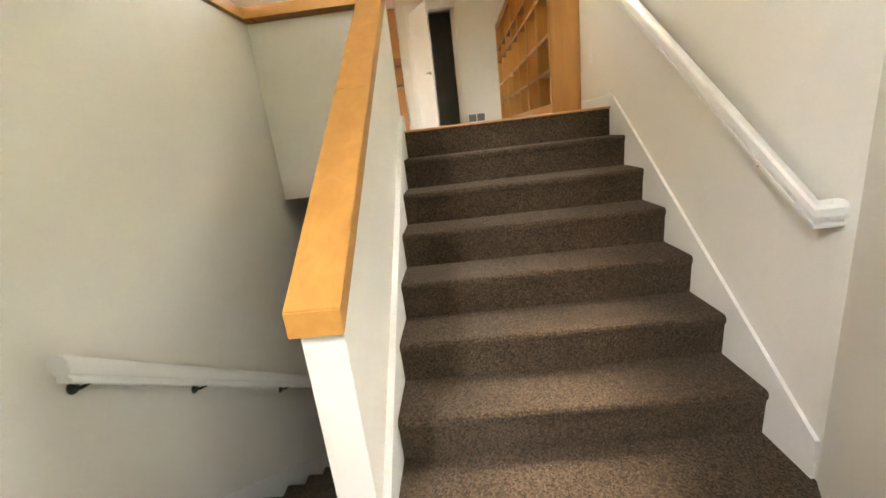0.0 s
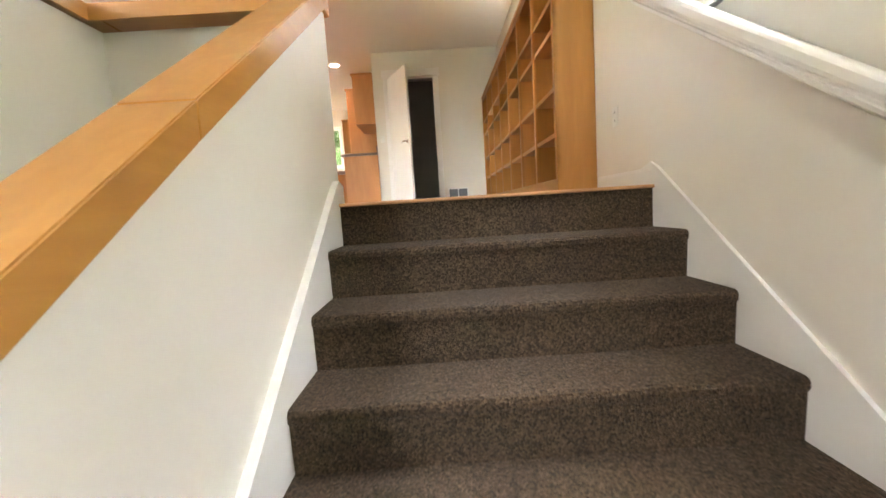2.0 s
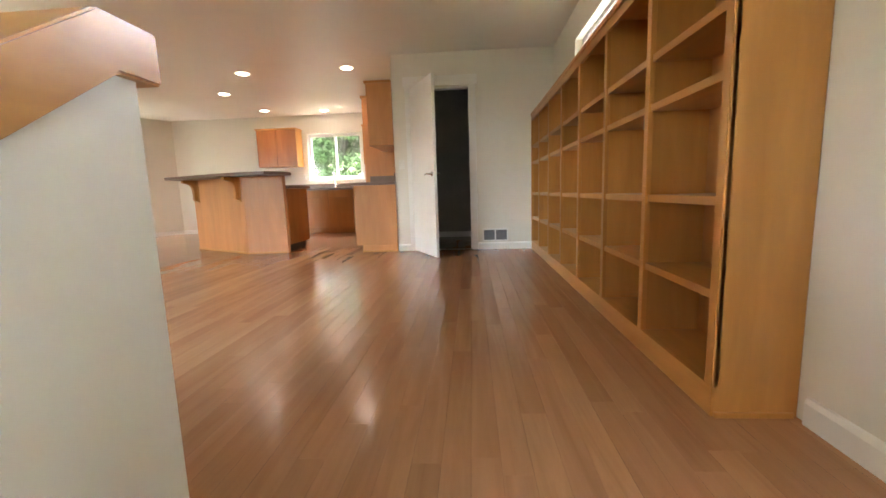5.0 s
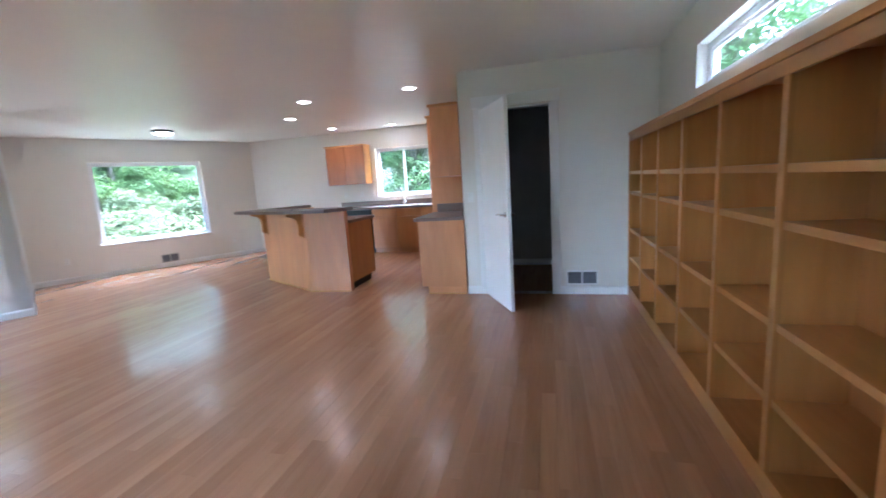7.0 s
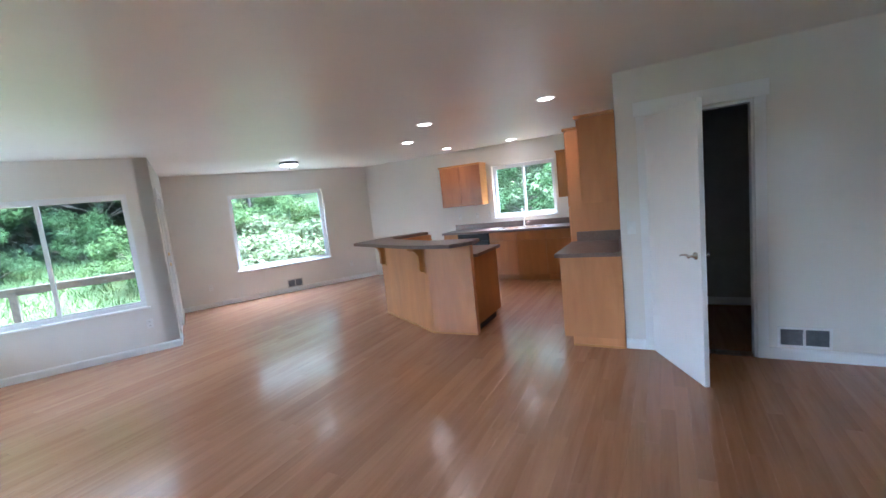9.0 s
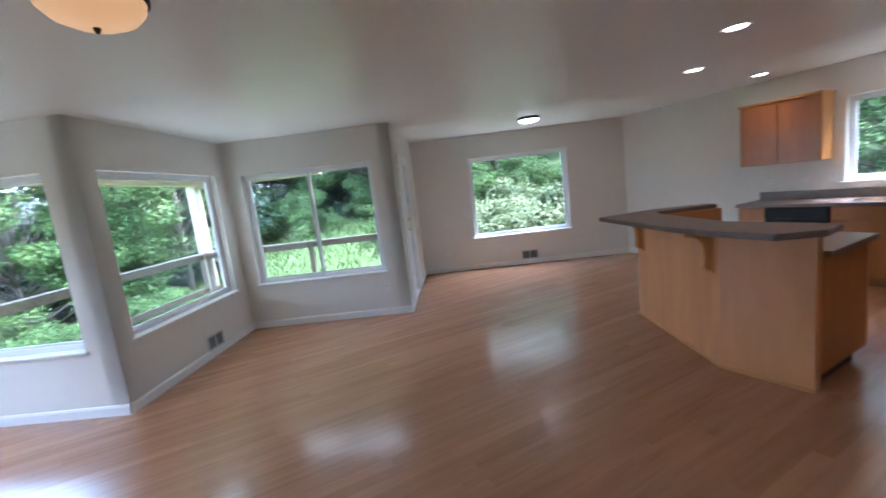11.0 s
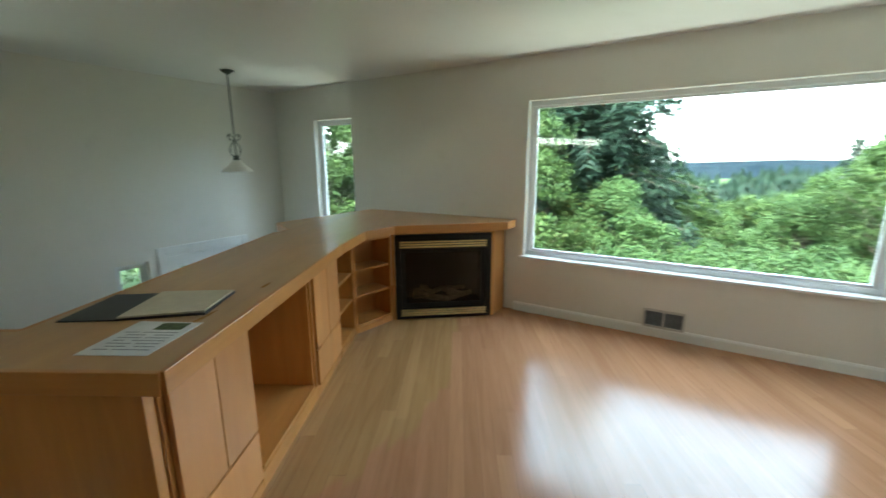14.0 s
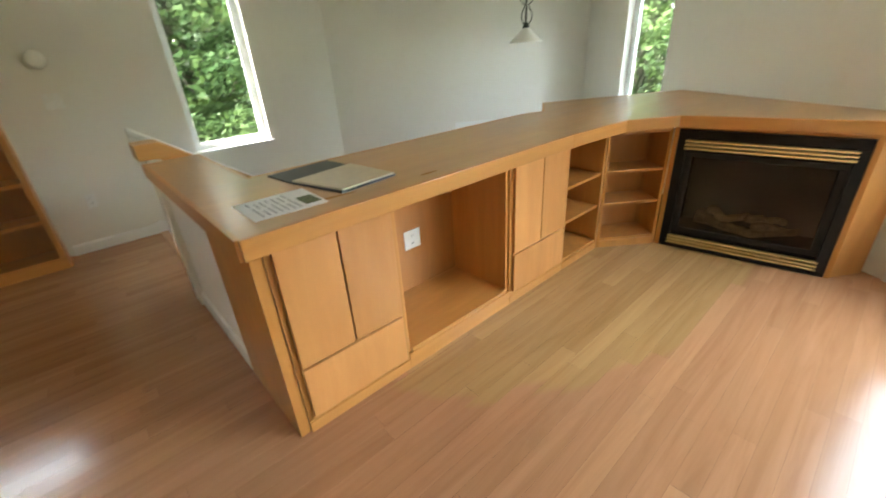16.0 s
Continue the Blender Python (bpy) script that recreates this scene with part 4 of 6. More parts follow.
box_part("head_board", (0.0185, lnF - 0.0185, 0.0, 0.02, 0.845, ZB), MAPLE_X, sur)
# end panels from the front corners back to the wall
for a, c in ((tuple((f1 if (mF.translation.xy - f1).length < 0.01 else f1)), P(3.24, -1.30)),):
    m2, l2, _ = frame_of(a, c, (-2.8, 0.4))
    ob = box_part("return_panel", (0.012, l2, -0.018, 0.0, 0.0, ZB), MAPLE, None)
    ob.matrix_world = m2
    ob.parent = sur
    ob.matrix_parent_inverse = mF.inverted()
fp = thing("gas_fireplace", mF, "black gas fireplace with brass louvres and dark glass", "fireplace")
w0, w1 = 0.0205, lnF - 0.0205
bm = bmesh.new()
for q in ((w0, w1, 0.79, 0.842), (w0, w1, 0.004, 0.03), (w0, w0 + 0.055, 0.03, 0.79), (w1 - 0.055, w1, 0.03, 0.79)):
    bm_box(bm, q[0], q[1], -0.012, 0.03, q[2], q[3], bevel=0.003)
part("face_frame", bm, BLACK, fp)
bm = bmesh.new()
for q in ((w0 + 0.056, w1 - 0.056, 0.665, 0.70), (w0 + 0.056, w1 - 0.056, 0.12, 0.16), (w0 + 0.056, w0 + 0.10, 0.16, 0.665), (w1 - 0.10, w1 - 0.056, 0.16, 0.665)):
    bm_box(bm, q[0], q[1], 0.004, 0.03, q[2], q[3], bevel=0.003)
part("glass_frame", bm, BLACK, fp)
for z0 in (0.715, 0.034):
    back = box_part("louvre_back", (w0 + 0.057, w1 - 0.057, 0.022, 0.028, z0 - 0.012, z0 + 0.075), BLACK, fp, bevel=0)
    for i in range(3):
        z = z0 + i * 0.024
        bm = bmesh.new()
        bm_profile(bm, [(-0.008, z), (-0.015, z + 0.002), (-0.016, z + 0.007), (-0.013, z + 0.013), (-0.006, z + 0.015), (0.008, z + 0.015), (0.008, z)], w0 + 0.045, w1 - 0.045)
        part("louvre", bm, BRASS, back, "polished brass louvre")
m3, N3, L3, b3 = mat("smoked_fire_glass", 0.06)
b3.inputs["Base Color"].default_value = (0.03, 0.026, 0.022, 1)
b3.inputs["Transmission Weight"].default_value = 0.0
tr = N3.new("ShaderNodeBsdfTransparent")
tr.inputs["Color"].default_value = (0.62, 0.57, 0.50, 1)
gl = N3.new("ShaderNodeBsdfGlossy")
gl.inputs["Roughness"].default_value = 0.05
fr = facing_gloss(N3, L3)
ms = N3.new("ShaderNodeMixShader")
L3.new(fr, ms.inputs[0])
L3.new(tr.outputs[0], ms.inputs[1])
L3.new(gl.outputs[0], ms.inputs[2])
L3.new(ms.outputs[0], N3["Material Output"].inputs["Surface"])
bm = bmesh.new()
bm_box(bm, w0 + 0.10, w1 - 0.10, 0.014, 0.018, 0.16, 0.665)
part("glass", bm, m3, fp, "smoked fireplace glass")
bm = bmesh.new()
for q in ((w0 + 0.06, w1 - 0.06, 0.032, 0.34, 0.10, 0.12), (w0 + 0.06, w1 - 0.06, 0.032, 0.34, 0.70, 0.712), (w0 + 0.06, w1 - 0.06, 0.33, 0.34, 0.12, 0.70), (w0 + 0.06, w0 + 0.07, 0.032, 0.33, 0.12, 0.70), (w1 - 0.07, w1 - 0.06, 0.032, 0.33, 0.12, 0.70)):
    bm_box(bm, *q)
part("firebox", bm, FIREBOX, fp)
rnd = random.Random(4)
for a, c, z, r in ((0.20, 0.72, 0.17, 0.035), (0.28, 0.50, 0.24, 0.032), (0.50, 0.70, 0.25, 0.03), (0.22, 0.40, 0.21, 0.03), (0.55, 0.78, 0.20, 0.032)):
    bm = bmesh.new()
    n = 7
    bm_tube(bm, [(a + (c - a) * i / (n - 1), 0.16 + 0.05 * math.sin(i + a * 9) + rnd.uniform(-0.008, 0.008), z + rnd.uniform(-0.008, 0.012) + 0.02 * math.sin(3 * a + i)) for i in range(n)], r, 9, r * 0.7)
    part("log", bm, LOG, fp, "", True)
# switch plate on the surround's return
m2, l2, _ = frame_of(tuple(f1), P(3.24, -1.30), (-2.8, 0.4))
wall_plate("wall_switch", m2 @ pose(l2 * 0.5, -0.018, 0.21, 0, 0, 0) @ pose(0, 0, 0), "white plate on the fireplace surround", False, 0.07, 0.115)

# ---- papers on the counter ----
fo = thing("folder", pose(-1.62, 3.10, CT, 0, 0, 4), "open black folder with cream pages lying on the counter", "folder")
bm = bmesh.new()
bm_prism(bm, [(0.13, 0.155), (0.14, -0.155), (-0.06, -0.165), (-0.09, 0.15)], 0.0, 0.006)
part("cover", bm, FOLDER, fo)
bm = bmesh.new()
bm_prism(bm, [(-0.075, 0.15), (-0.05, -0.168), (-0.365, -0.175), (-0.375, 0.10)], 0.0, 0.008)
part("cover", bm, FOLDER, fo)
bm = bmesh.new()
bm_prism(bm, [(-0.08, 0.145), (-0.056, -0.163), (-0.36, -0.170), (-0.367, 0.09)], 0.0085, 0.015)
part("page", bm, MANILA, fo, "cream folder page")
fl = thing("flyer", pose(-1.92, 3.385, CT, 0, 0, 0), "white printed flyer with a small photo lying on the counter", "paper")
bm = bmesh.new()
bm_prism(bm, [(0.118, 0.128), (0.118, -0.142), (-0.122, -0.132), (-0.11, 0.127)], 0.0, 0.0015)
part("sheet", bm, PAPER, fl)
box_part("photo", (-0.085, 0.015, -0.125, -0.065, 0.0016, 0.0021), PHOTO, fl, "dark green photo print", 0)
for r in range(7):
    y = -0.045 + r * 0.022
    for a, c in (((-0.09, -0.01), (0.005, 0.085)) if r % 3 else ((-0.09, 0.03), (0.045, 0.095))):
        box_part("print_line", (a, c - 0.012 * (r % 2), y, y + 0.005, 0.0016, 0.0020), INK, fl, "", 0)

# ---- pendant over the entry ----
pd = thing("pendant_lamp", pose(-0.567, 0.165, 0), "iron pendant lamp with scrolls and a frosted glass shade", "pendant lamp")
bm = bmesh.new()
bm_lathe(bm, [(0.065, CEILING - 0.002), (0.065, CEILING - 0.012), (0.035, CEILING - 0.03), (0.012, CEILING - 0.045)], 24)
part("canopy", bm, IRON, pd, "", True)
bm = bmesh.new()
bm_tube(bm, [(0, 0, CEILING - 0.03), (0, 0, 1.55)], 0.007, 10)
bm_lathe(bm, [(0.012, 1.60), (0.02, 1.585), (0.035, 1.55), (0.03, 1.535)], 16)
part("rod", bm, IRON, pd, "", True)
for k in range(3):
    a = k * 2 * math.pi / 3
    pts = []
    for i in range(26):
        s = i / 25
        r = 0.01 + 0.055 * math.sin(math.pi * min(1, s * 1.35)) * (1 - 0.3 * s)
        z = 1.56 + s * 0.25
        if s > 0.74:
            q = (s - 0.74) / 0.26 * 1.6 * math.pi
            r = 0.045 + 0.028 * math.sin(q) * (1 - q / 9)
            z = 1.56 + 0.74 * 0.25 + 0.03 * (1 - math.cos(q)) * 0.9 + 0.02
        pts.append((r * math.cos(a), r * math.sin(a), z))
    bm = bmesh.new()
    bm_tube(bm, pts, 0.0055, 6)
    part("scroll", bm, IRON, pd, "", True)
bm = bmesh.new()
prof = [(0.032, 1.545), (0.05, 1.53), (0.09, 1.485), (0.15, 1.435), (0.165, 1.415), (0.160, 1.415), (0.145, 1.43), (0.086, 1.478), (0.046, 1.522), (0.028, 1.538)]
bm_lathe(bm, prof, 32)
part("shade", bm, SHADEGLASS, pd, "white frosted glass shade", True)

# ---- ceiling lights ----


def recessed(x, y):
    r = thing("recessed_light", pose(x, y, CEILING), "round recessed ceiling light, lit", "ceiling light", "recessed lights in the kitchen")
    bm = bmesh.new()
    bm_lathe(bm, [(0.098, 0.0), (0.098, -0.004), (0.088, -0.009), (0.078, -0.008), (0.074, -0.002), (0.074, 0.0)], 32)
    part("trim_ring", bm, TRIM, r, "", True)
    bm = bmesh.new()
    bm_lathe(bm, [(0.073, -0.001), (0.05, -0.004), (0.02, -0.005)], 24)
    part("lamp", bm, BULB, r, "glowing warm lamp", True)
    spot = new("recessed_spot", bpy.data.lights.new("recessed_spot", "SPOT"))
    spot.data.energy, spot.data.color, spot.data.spot_size, spot.data.spot_blend, spot.data.shadow_soft_size = 0.3, (1.0, 0.72, 0.44), radians(110), 0.6, 0.05
    spot.matrix_world = pose(x, y, CEILING - 0.02)


for x, y in ((-1.53, 8.60), (-2.99, 8.60), (-3.89, 9.61), (-3.93, 11.00), (-2.80, 11.25)):
    recessed(x, y)


def dome(x, y, label, glass, rad, deep=1.0):
    r = thing("flush_ceiling_light", pose(x, y, CEILING), label, "ceiling light")
    bm = bmesh.new()
    bm_lathe(bm, [(rad * 1.04, 0.0), (rad * 1.07, -0.012), (rad * 1.07, -0.03), (rad * 0.98, -0.036)], 36)
    part("rim", bm, IRON, r, "dark bronze rim", True)
    bm = bmesh.new()
    bm_lathe(bm, [(rad, -0.034), (rad * 0.96, -0.034 - 0.031 * deep), (rad * 0.80, -0.034 - 0.064 * deep), (rad * 0.5, -0.034 - 0.088 * deep), (rad * 0.2, -0.034 - 0.098 * deep), (0.01, -0.034 - 0.10 * deep)], 36)
    part("shade", bm, glass, r, "glowing glass bowl", True)
    bm = bmesh.new()
    bm_lathe(bm, [(0.012, 0.001), (0.014, -0.006), (0.008, -0.016), (0.004, -0.022)], 12, Matrix.Translation((0, 0, -0.034 - 0.10 * deep)))
    part("finial", bm, IRON, r, "", True)


dome(-3.36, 4.83, "flush ceiling light with a glowing alabaster bowl", GLOBE, 0.18)
dome(-6.15, 9.32, "flush ceiling light with a glowing opal bowl", OPAL, 0.150, 0.5)

# ---- vents, outlets and switches ----


def vent(m, label, w, h, mid=True, frame_mat=None):
    v = thing("wall_vent", m, label, "vent", "wall vents")
    fm = frame_mat or VENTPAINT
    bm = bmesh.new()
    t = 0.018
    for q in ((-w / 2, w / 2, -h / 2, -h / 2 + t), (-w / 2, w / 2, h / 2 - t, h / 2), (-w / 2, -w / 2 + t, -h / 2 + t, h / 2 - t), (w / 2 - t, w / 2, -h / 2 + t, h / 2 - t)) + (((-0.008, 0.008, -h / 2 + t, h / 2 - t),) if mid else ()):
        bm_box(bm, q[0], q[1], -0.012, 0.0, q[2], q[3])
    part("frame", bm, fm, v)
    box_part("backing", (-w / 2 + t, w / 2 - t, -0.003, -0.001, -h / 2 + t, h / 2 - t), GREYVENT, v, bevel=0)
    n = 8
    for i in range(n):
        z = -h / 2 + t + (i + 0.5) * (h - 2 * t) / n
        bm = bmesh.new()
        bm_profile(bm, [(-0.010, z - 0.004), (-0.009, z - 0.003), (-0.003, z + 0.004), (-0.004, z + 0.003)], -w / 2 + t, w / 2 - t)
        part("slat", bm, GREYVENT, v)
    return v


def on_wall(name, e1=None, e2=None, xy=None, z=0.0):
    m = WALLS[name][0]
    p = xy or P(e1, e2)
    return Matrix.Translation((p[0], p[1], z)) @ m.to_3x3().to_4x4()


vent(on_wall("wall_south", 4.725, -1.32, z=0.165), "beige steel floor-level wall vent under the big window", 0.32, 0.165)
vent(on_wall("wall_bay", 8.06, 0.89, z=0.165), "beige steel wall vent under the bay window", 0.29, 0.165)
vent(on_wall("wall_west", 11.30, 5.06, z=0.175), "beige steel wall vent under the square window", 0.30, 0.165)
vent(on_wall("wall_closet", xy=(0.42, 8.175), z=0.185), "white steel wall vent beside the closet door", 0.33, 0.165, frame_mat=TRIM)
wall_plate("wall_outlet", on_wall("wall_nook", 8.92, 2.77, z=0.37), "white outlet plate below the window corner", True)
wall_plate("wall_outlet", on_wall("wall_west", 11.30, 3.55, z=0.37), "white outlet plate low on the wall", True)
wall_plate("wall_outlet", on_wall("wall_west", 11.30, 6.3, z=0.37), "white outlet plate low on the wall", True)
wall_plate("wall_outlet", on_wall("wall_east", xy=(XR, 3.885), z=0.425), "white outlet plate between stair and bookcase", True)
wall_plate("wall_switch", on_wall("wall_east", xy=(XR, 3.84), z=1.225), "white double switch plate by the stair head", False, 0.115)
wall_plate("wall_switch", on_wall("wall_closet", xy=(-0.76, 8.175), z=1.12), "white switch plate at the wall's end", False)
th = thing("thermostat", on_wall("wall_east", xy=(XR, 3.84), z=1.52), "small round white chime cover on the wall", "thermostat")
bm = bmesh.new()
bm_lathe(bm, [(0.065, 0), (0.065, 0.018), (0.055, 0.03), (0.03, 0.034)], 24, Matrix.Rotation(radians(90), 4, "X"))
part("cover", bm, PLASTIC, th, "", True)

# ---- kitchen ----


def base_cabinet(m, w, depth, label, doors=2, drawers=True, toe=0.1, group="kitchen base cabinets", finish=None, height=0.87):
    """Front at y = 0 looking to -y; the body lies behind it."""
    # default finish is the darkened maple: these units stand in shade
    fin = finish or MAPLE_SHADE
    c = thing("base_cabinet", m, label, "cabinet", group)
    bm = bmesh.new()
    bm_box(bm, 0, w, 0.02, depth, toe, height)
    bm_box(bm, 0, w, 0.075, depth, 0.0, toe)
    part("body", bm, fin, c)
    dw = w / doors
    for i in range(doors):
        zt = height - 0.012
        if drawers:
            box_part("drawer_front", (i * dw + 0.004, (i + 1) * dw - 0.004, 0.0, 0.019, height - 0.15, zt), fin, c, bevel=0.003)
            zt = height - 0.158
        box_part("door", (i * dw + 0.004, (i + 1) * dw - 0.004, 0.0, 0.019, toe + 0.008, zt), fin, c, bevel=0.003)
    return c


YK = 11.62
fy = YK - 0.60
base_cabinet(pose(-3.28, fy, 0), 1.02, 0.598, "maple sink base cabinet under the kitchen window", 2)
base_cabinet(pose(-2.26, fy, 0), 0.42, 0.598, "maple base cabinet beside the sink", 1)
base_cabinet(pose(-1.84, fy, 0), 0.985, 0.598, "maple corner base cabinet", 2)
base_cabinet(pose(-4.20, fy, 0), 0.30, 0.598, "narrow maple base cabinet at the counter end", 1)
dw = thing("dishwasher", pose(-3.898, fy, 0), "black built-in dishwasher under the counter", "dishwasher")
box_part("door", (0.004, 0.61, -0.012, 0.025, 0.11, 0.73), BLACK, dw, bevel=0.006)
box_part("control_panel", (0.004, 0.61, -0.016, 0.025, 0.735, 0.865), BLACK, dw, bevel=0.006)
box_part("body", (0.006, 0.608, 0.026, 0.59, 0.10, 0.865), BLACK, dw, bevel=0)
box_part("kick_plate", (0.006, 0.608, 0.07, 0.09, 0.0, 0.099), BLACK, dw, bevel=0)
wt = thing("worktop", None, "mottled brown laminate worktop with backsplash under the window", "worktop")
bm = bmesh.new()
SX0, SX1, SY0, SY1 = -3.14, -2.36, fy + 0.085, fy + 0.50
for q in ((-4.215, SX0, fy - 0.03, YK), (SX1, -0.852, fy - 0.03, YK), (SX0, SX1, fy - 0.03, SY0), (SX0, SX1, SY1, YK)):
    bm_box(bm, q[0], q[1], q[2], q[3] - 0.002, 0.872, 0.91)
part("slab", bm, LAMINATE, wt)
box_part("backsplash", (-4.215, -0.852, YK - 0.022, YK - 0.002, 0.9105, 1.01), LAMINATE, wt)
sk = thing("kitchen_sink", pose(0, 0, 0.91), "steel double-bowl drop-in sink", "sink")
bm = bmesh.new()
for q in ((SX0 - 0.012, SX1 + 0.012, SY0 - 0.012, SY0 + 0.02), (SX0 - 0.012, SX1 + 0.012, SY1 - 0.06, SY1 + 0.012), (SX0 - 0.012, SX0 + 0.02, SY0 + 0.02, SY1 - 0.06), (SX1 - 0.02, SX1 + 0.012, SY0 + 0.02, SY1 - 0.06), (-2.765, -2.735, SY0 + 0.02, SY1 - 0.06)):
    bm_box(bm, q[0], q[1], q[2], q[3], 0.001, 0.008)
part("rim", bm, STEEL, sk)
for a, c in ((SX0 + 0.02, -2.765), (-2.735, SX1 - 0.02)):
    bm = bmesh.new()
    for q in ((a, c, SY0 + 0.02, SY1 - 0.06, -0.17, -0.165), (a, a + 0.004, SY0 + 0.02, SY1 - 0.06, -0.165, 0.0), (c - 0.004, c, SY0 + 0.02, SY1 - 0.06, -0.165, 0.0), (a, c, SY0 + 0.02, SY0 + 0.024, -0.165, 0.0), (a, c, SY1 - 0.064, SY1 - 0.06, -0.165, 0.0)):
        bm_box(bm, *q)
    part("bowl", bm, STEEL, sk)
fa = thing("faucet", pose(-2.75, SY1 - 0.03, 0.918), "chrome gooseneck kitchen faucet", "faucet")
bm = bmesh.new()
bm_lathe(bm, [(0.028, 0), (0.026, 0.03), (0.014, 0.05), (0.012, 0.10)], 16)
bm_tube(bm, [(0, 0, 0.08), (0, 0, 0.24)] + [(0, -0.075 + 0.075 * math.cos(a), 0.24 + 0.075 * math.sin(a)) for a in [math.pi * i / 10 for i in range(11)]] + [(0, -0.15, 0.19)], 0.010, 10)
part("spout", bm, STEEL, fa, "", True)
bm = bmesh.new()
bm_tube(bm, [(0.02, 0, 0.05), (0.06, -0.01, 0.075), (0.10, -0.015, 0.085)], 0.007, 8)
part("lever", bm, STEEL, fa, "", True)


def wall_cabinet(m, w, depth, z0, z1, label, doors, finish, side=None):
    c = thing("wall_cabinet", m, label, "cabinet", "kitchen wall cabinets")
    bm = bmesh.new()
    bm_box(bm, 0, w, 0.02, depth, z0, z1)
    part("body", bm, side or finish, c)
    dwid = w / doors
    for i in range(doors):
        box_part("door", (i * dwid + 0.003, (i + 1) * dwid - 0.003, 0.0, 0.019, z0 + 0.004, z1 - 0.01), finish, c, bevel=0.003)
    box_part("crown", (-0.015, w + 0.015, -0.018, depth, z1 + 0.0005, z1 + 0.03), MAPLE_X, c, bevel=0.005)
    return c


wall_cabinet(pose(-4.30, YK - 0.325, 0), 0.84, 0.323, 1.38, 2.13, "maple wall cabinet with two reddish doors", 2, CHERRY, MAPLE)
wall_cabinet(pose(-2.06, YK - 0.325, 0), 0.88, 0.323, 1.38, 2.13, "maple wall cabinet beside the kitchen window", 2, MAPLE)
for x in (-4.1, -3.72, -3.46, -1.95):
    wall_plate("wall_outlet", on_wall("wall_north", xy=(x, YK), z=1.17), "white outlet plate above the backsplash", True)
# run along the pantry wall: base cabinet, wall cabinet, tall cabinet
RX = -1.40
mR = pose(RX, 9.0, 0, 0, 0, -90)
base_cabinet(mR, 0.842, -RX + XK - 0.002, "pale maple base cabinet at the end of the run", 1, finish=MAPLE_K)
bx = thing("cabinet_end_panel", None, "pale maple end panel with a toe notch", "panel")
box_part("panel", (RX, XK - 0.003, 8.140, 8.157, 0.09, 0.871), MAPLE_K, bx)
box_part("toe_panel", (RX + 0.08, XK - 0.003, 8.144, 8.157, 0.0, 0.0895), MAPLE_K, bx)
box_part("toe_strip", (RX + 0.08, XK - 0.003, 8.132, 8.1435, 0.0, 0.02), MAPLE_X, bx)
wt = thing("worktop", None, "mottled brown laminate worktop on the end cabinet", "worktop")
box_part("slab", (RX - 0.045, XK - 0.002, 8.112, 9.0, 0.872, 0.91), LAMINATE, wt, bevel=0.004)
box_part("backsplash", (RX + 0.02, XK - 0.002, 8.98, 9.0, 0.9105, 1.02), LAMINATE, wt)
box_part("backsplash", (XK - 0.022, XK - 0.002, 8.18, 8.979, 0.9105, 1.02), LAMINATE, wt)
wall_cabinet(pose(XK - 0.325, 9.0, 0, 0, 0, -90), 0.85, 0.323, 1.37, 2.13, "pale maple wall cabinet over the end cabinet", 2, MAPLE_K)
tc = thing("tall_cabinet", pose(-1.455, 9.70, 0, 0, 0, -90), "tall maple pantry cabinet with a plain side panel", "cabinet")
bm = bmesh.new()
bm_box(bm, 0, 0.697, 0.02, 0.60, 0.1, 2.15)
bm_box(bm, 0, 0.697, 0.08, 0.60, 0.0, 0.1)
part("body", bm, MAPLE_K, tc)
for z0, z1 in ((0.11, 1.3), (1.306, 2.14)):
    box_part("door", (0.004, 0.693, 0.0, 0.019, z0, z1), MAPLE_K, tc, bevel=0.003)
box_part("crown", (-0.015, 0.712, -0.018, 0.60, 2.1505, 2.18), MAPLE, tc, bevel=0.005)

# island with raised bar top on corbels
isl = thing("kitchen_island", None, "angled maple kitchen island with a raised laminate bar top", "kitchen island")
A, B, Cc = Vector((-2.385, 8.235)), Vector((-2.93, 8.205)), Vector((-4.09, 8.875))
D = Vector((-3.70, 9.60))


def slab_wall(p, q, z0, z1, t, name, material, off=0.0, label=""):
    d2 = (q - p).normalized()
    nn = Vector((d2.y, -d2.x))
    if nn.dot(Vector((-3.3, 9.2)) - p) < 0:
        nn = -nn
    bm = bmesh.new()
    a, c = p + nn * off, q + nn * off
    bm_prism(bm, [tuple(a), tuple(c), tuple(c + nn * t), tuple(a + nn * t)], z0, z1)
    return part(name, bm, material, isl, label)


slab_wall(A, B, 0.0, 1.04, 0.09, "front_panel", MAPLE_K)
slab_wall(B, Cc, 0.0, 1.04, 0.09, "front_panel", MAPLE_K)
slab_wall(Cc, D, 0.0, 1.04, 0.09, "front_panel", MAPLE_K)
for p, q in ((A, B), (B, Cc), (Cc, D)):
    slab_wall(p, q, 0.0, 0.022, 0.012, "base_strip", MAPLE_X, -0.0125)
# kitchen side of the island, shade put into its maple colour
bm = bmesh.new()
bm_prism(bm, [(-2.385, 8.32), (-2.93, 8.30), (-3.98, 8.91), (-3.66, 9.50), (-3.25, 9.28), (-2.90, 9.02), (-2.385, 9.02)], 0.10, 0.87)
part("body", bm, MAPLE_SHADE, isl)
bm = bmesh.new()
bm_prism(bm, [(-2.43, 8.33), (-2.93, 8.31), (-3.95, 8.92), (-3.66, 9.42), (-3.25, 9.20), (-2.93, 8.94), (-2.43, 8.94)], 0.0, 0.10)
part("toe_base", bm, BLACK, isl)
bm = bmesh.new()
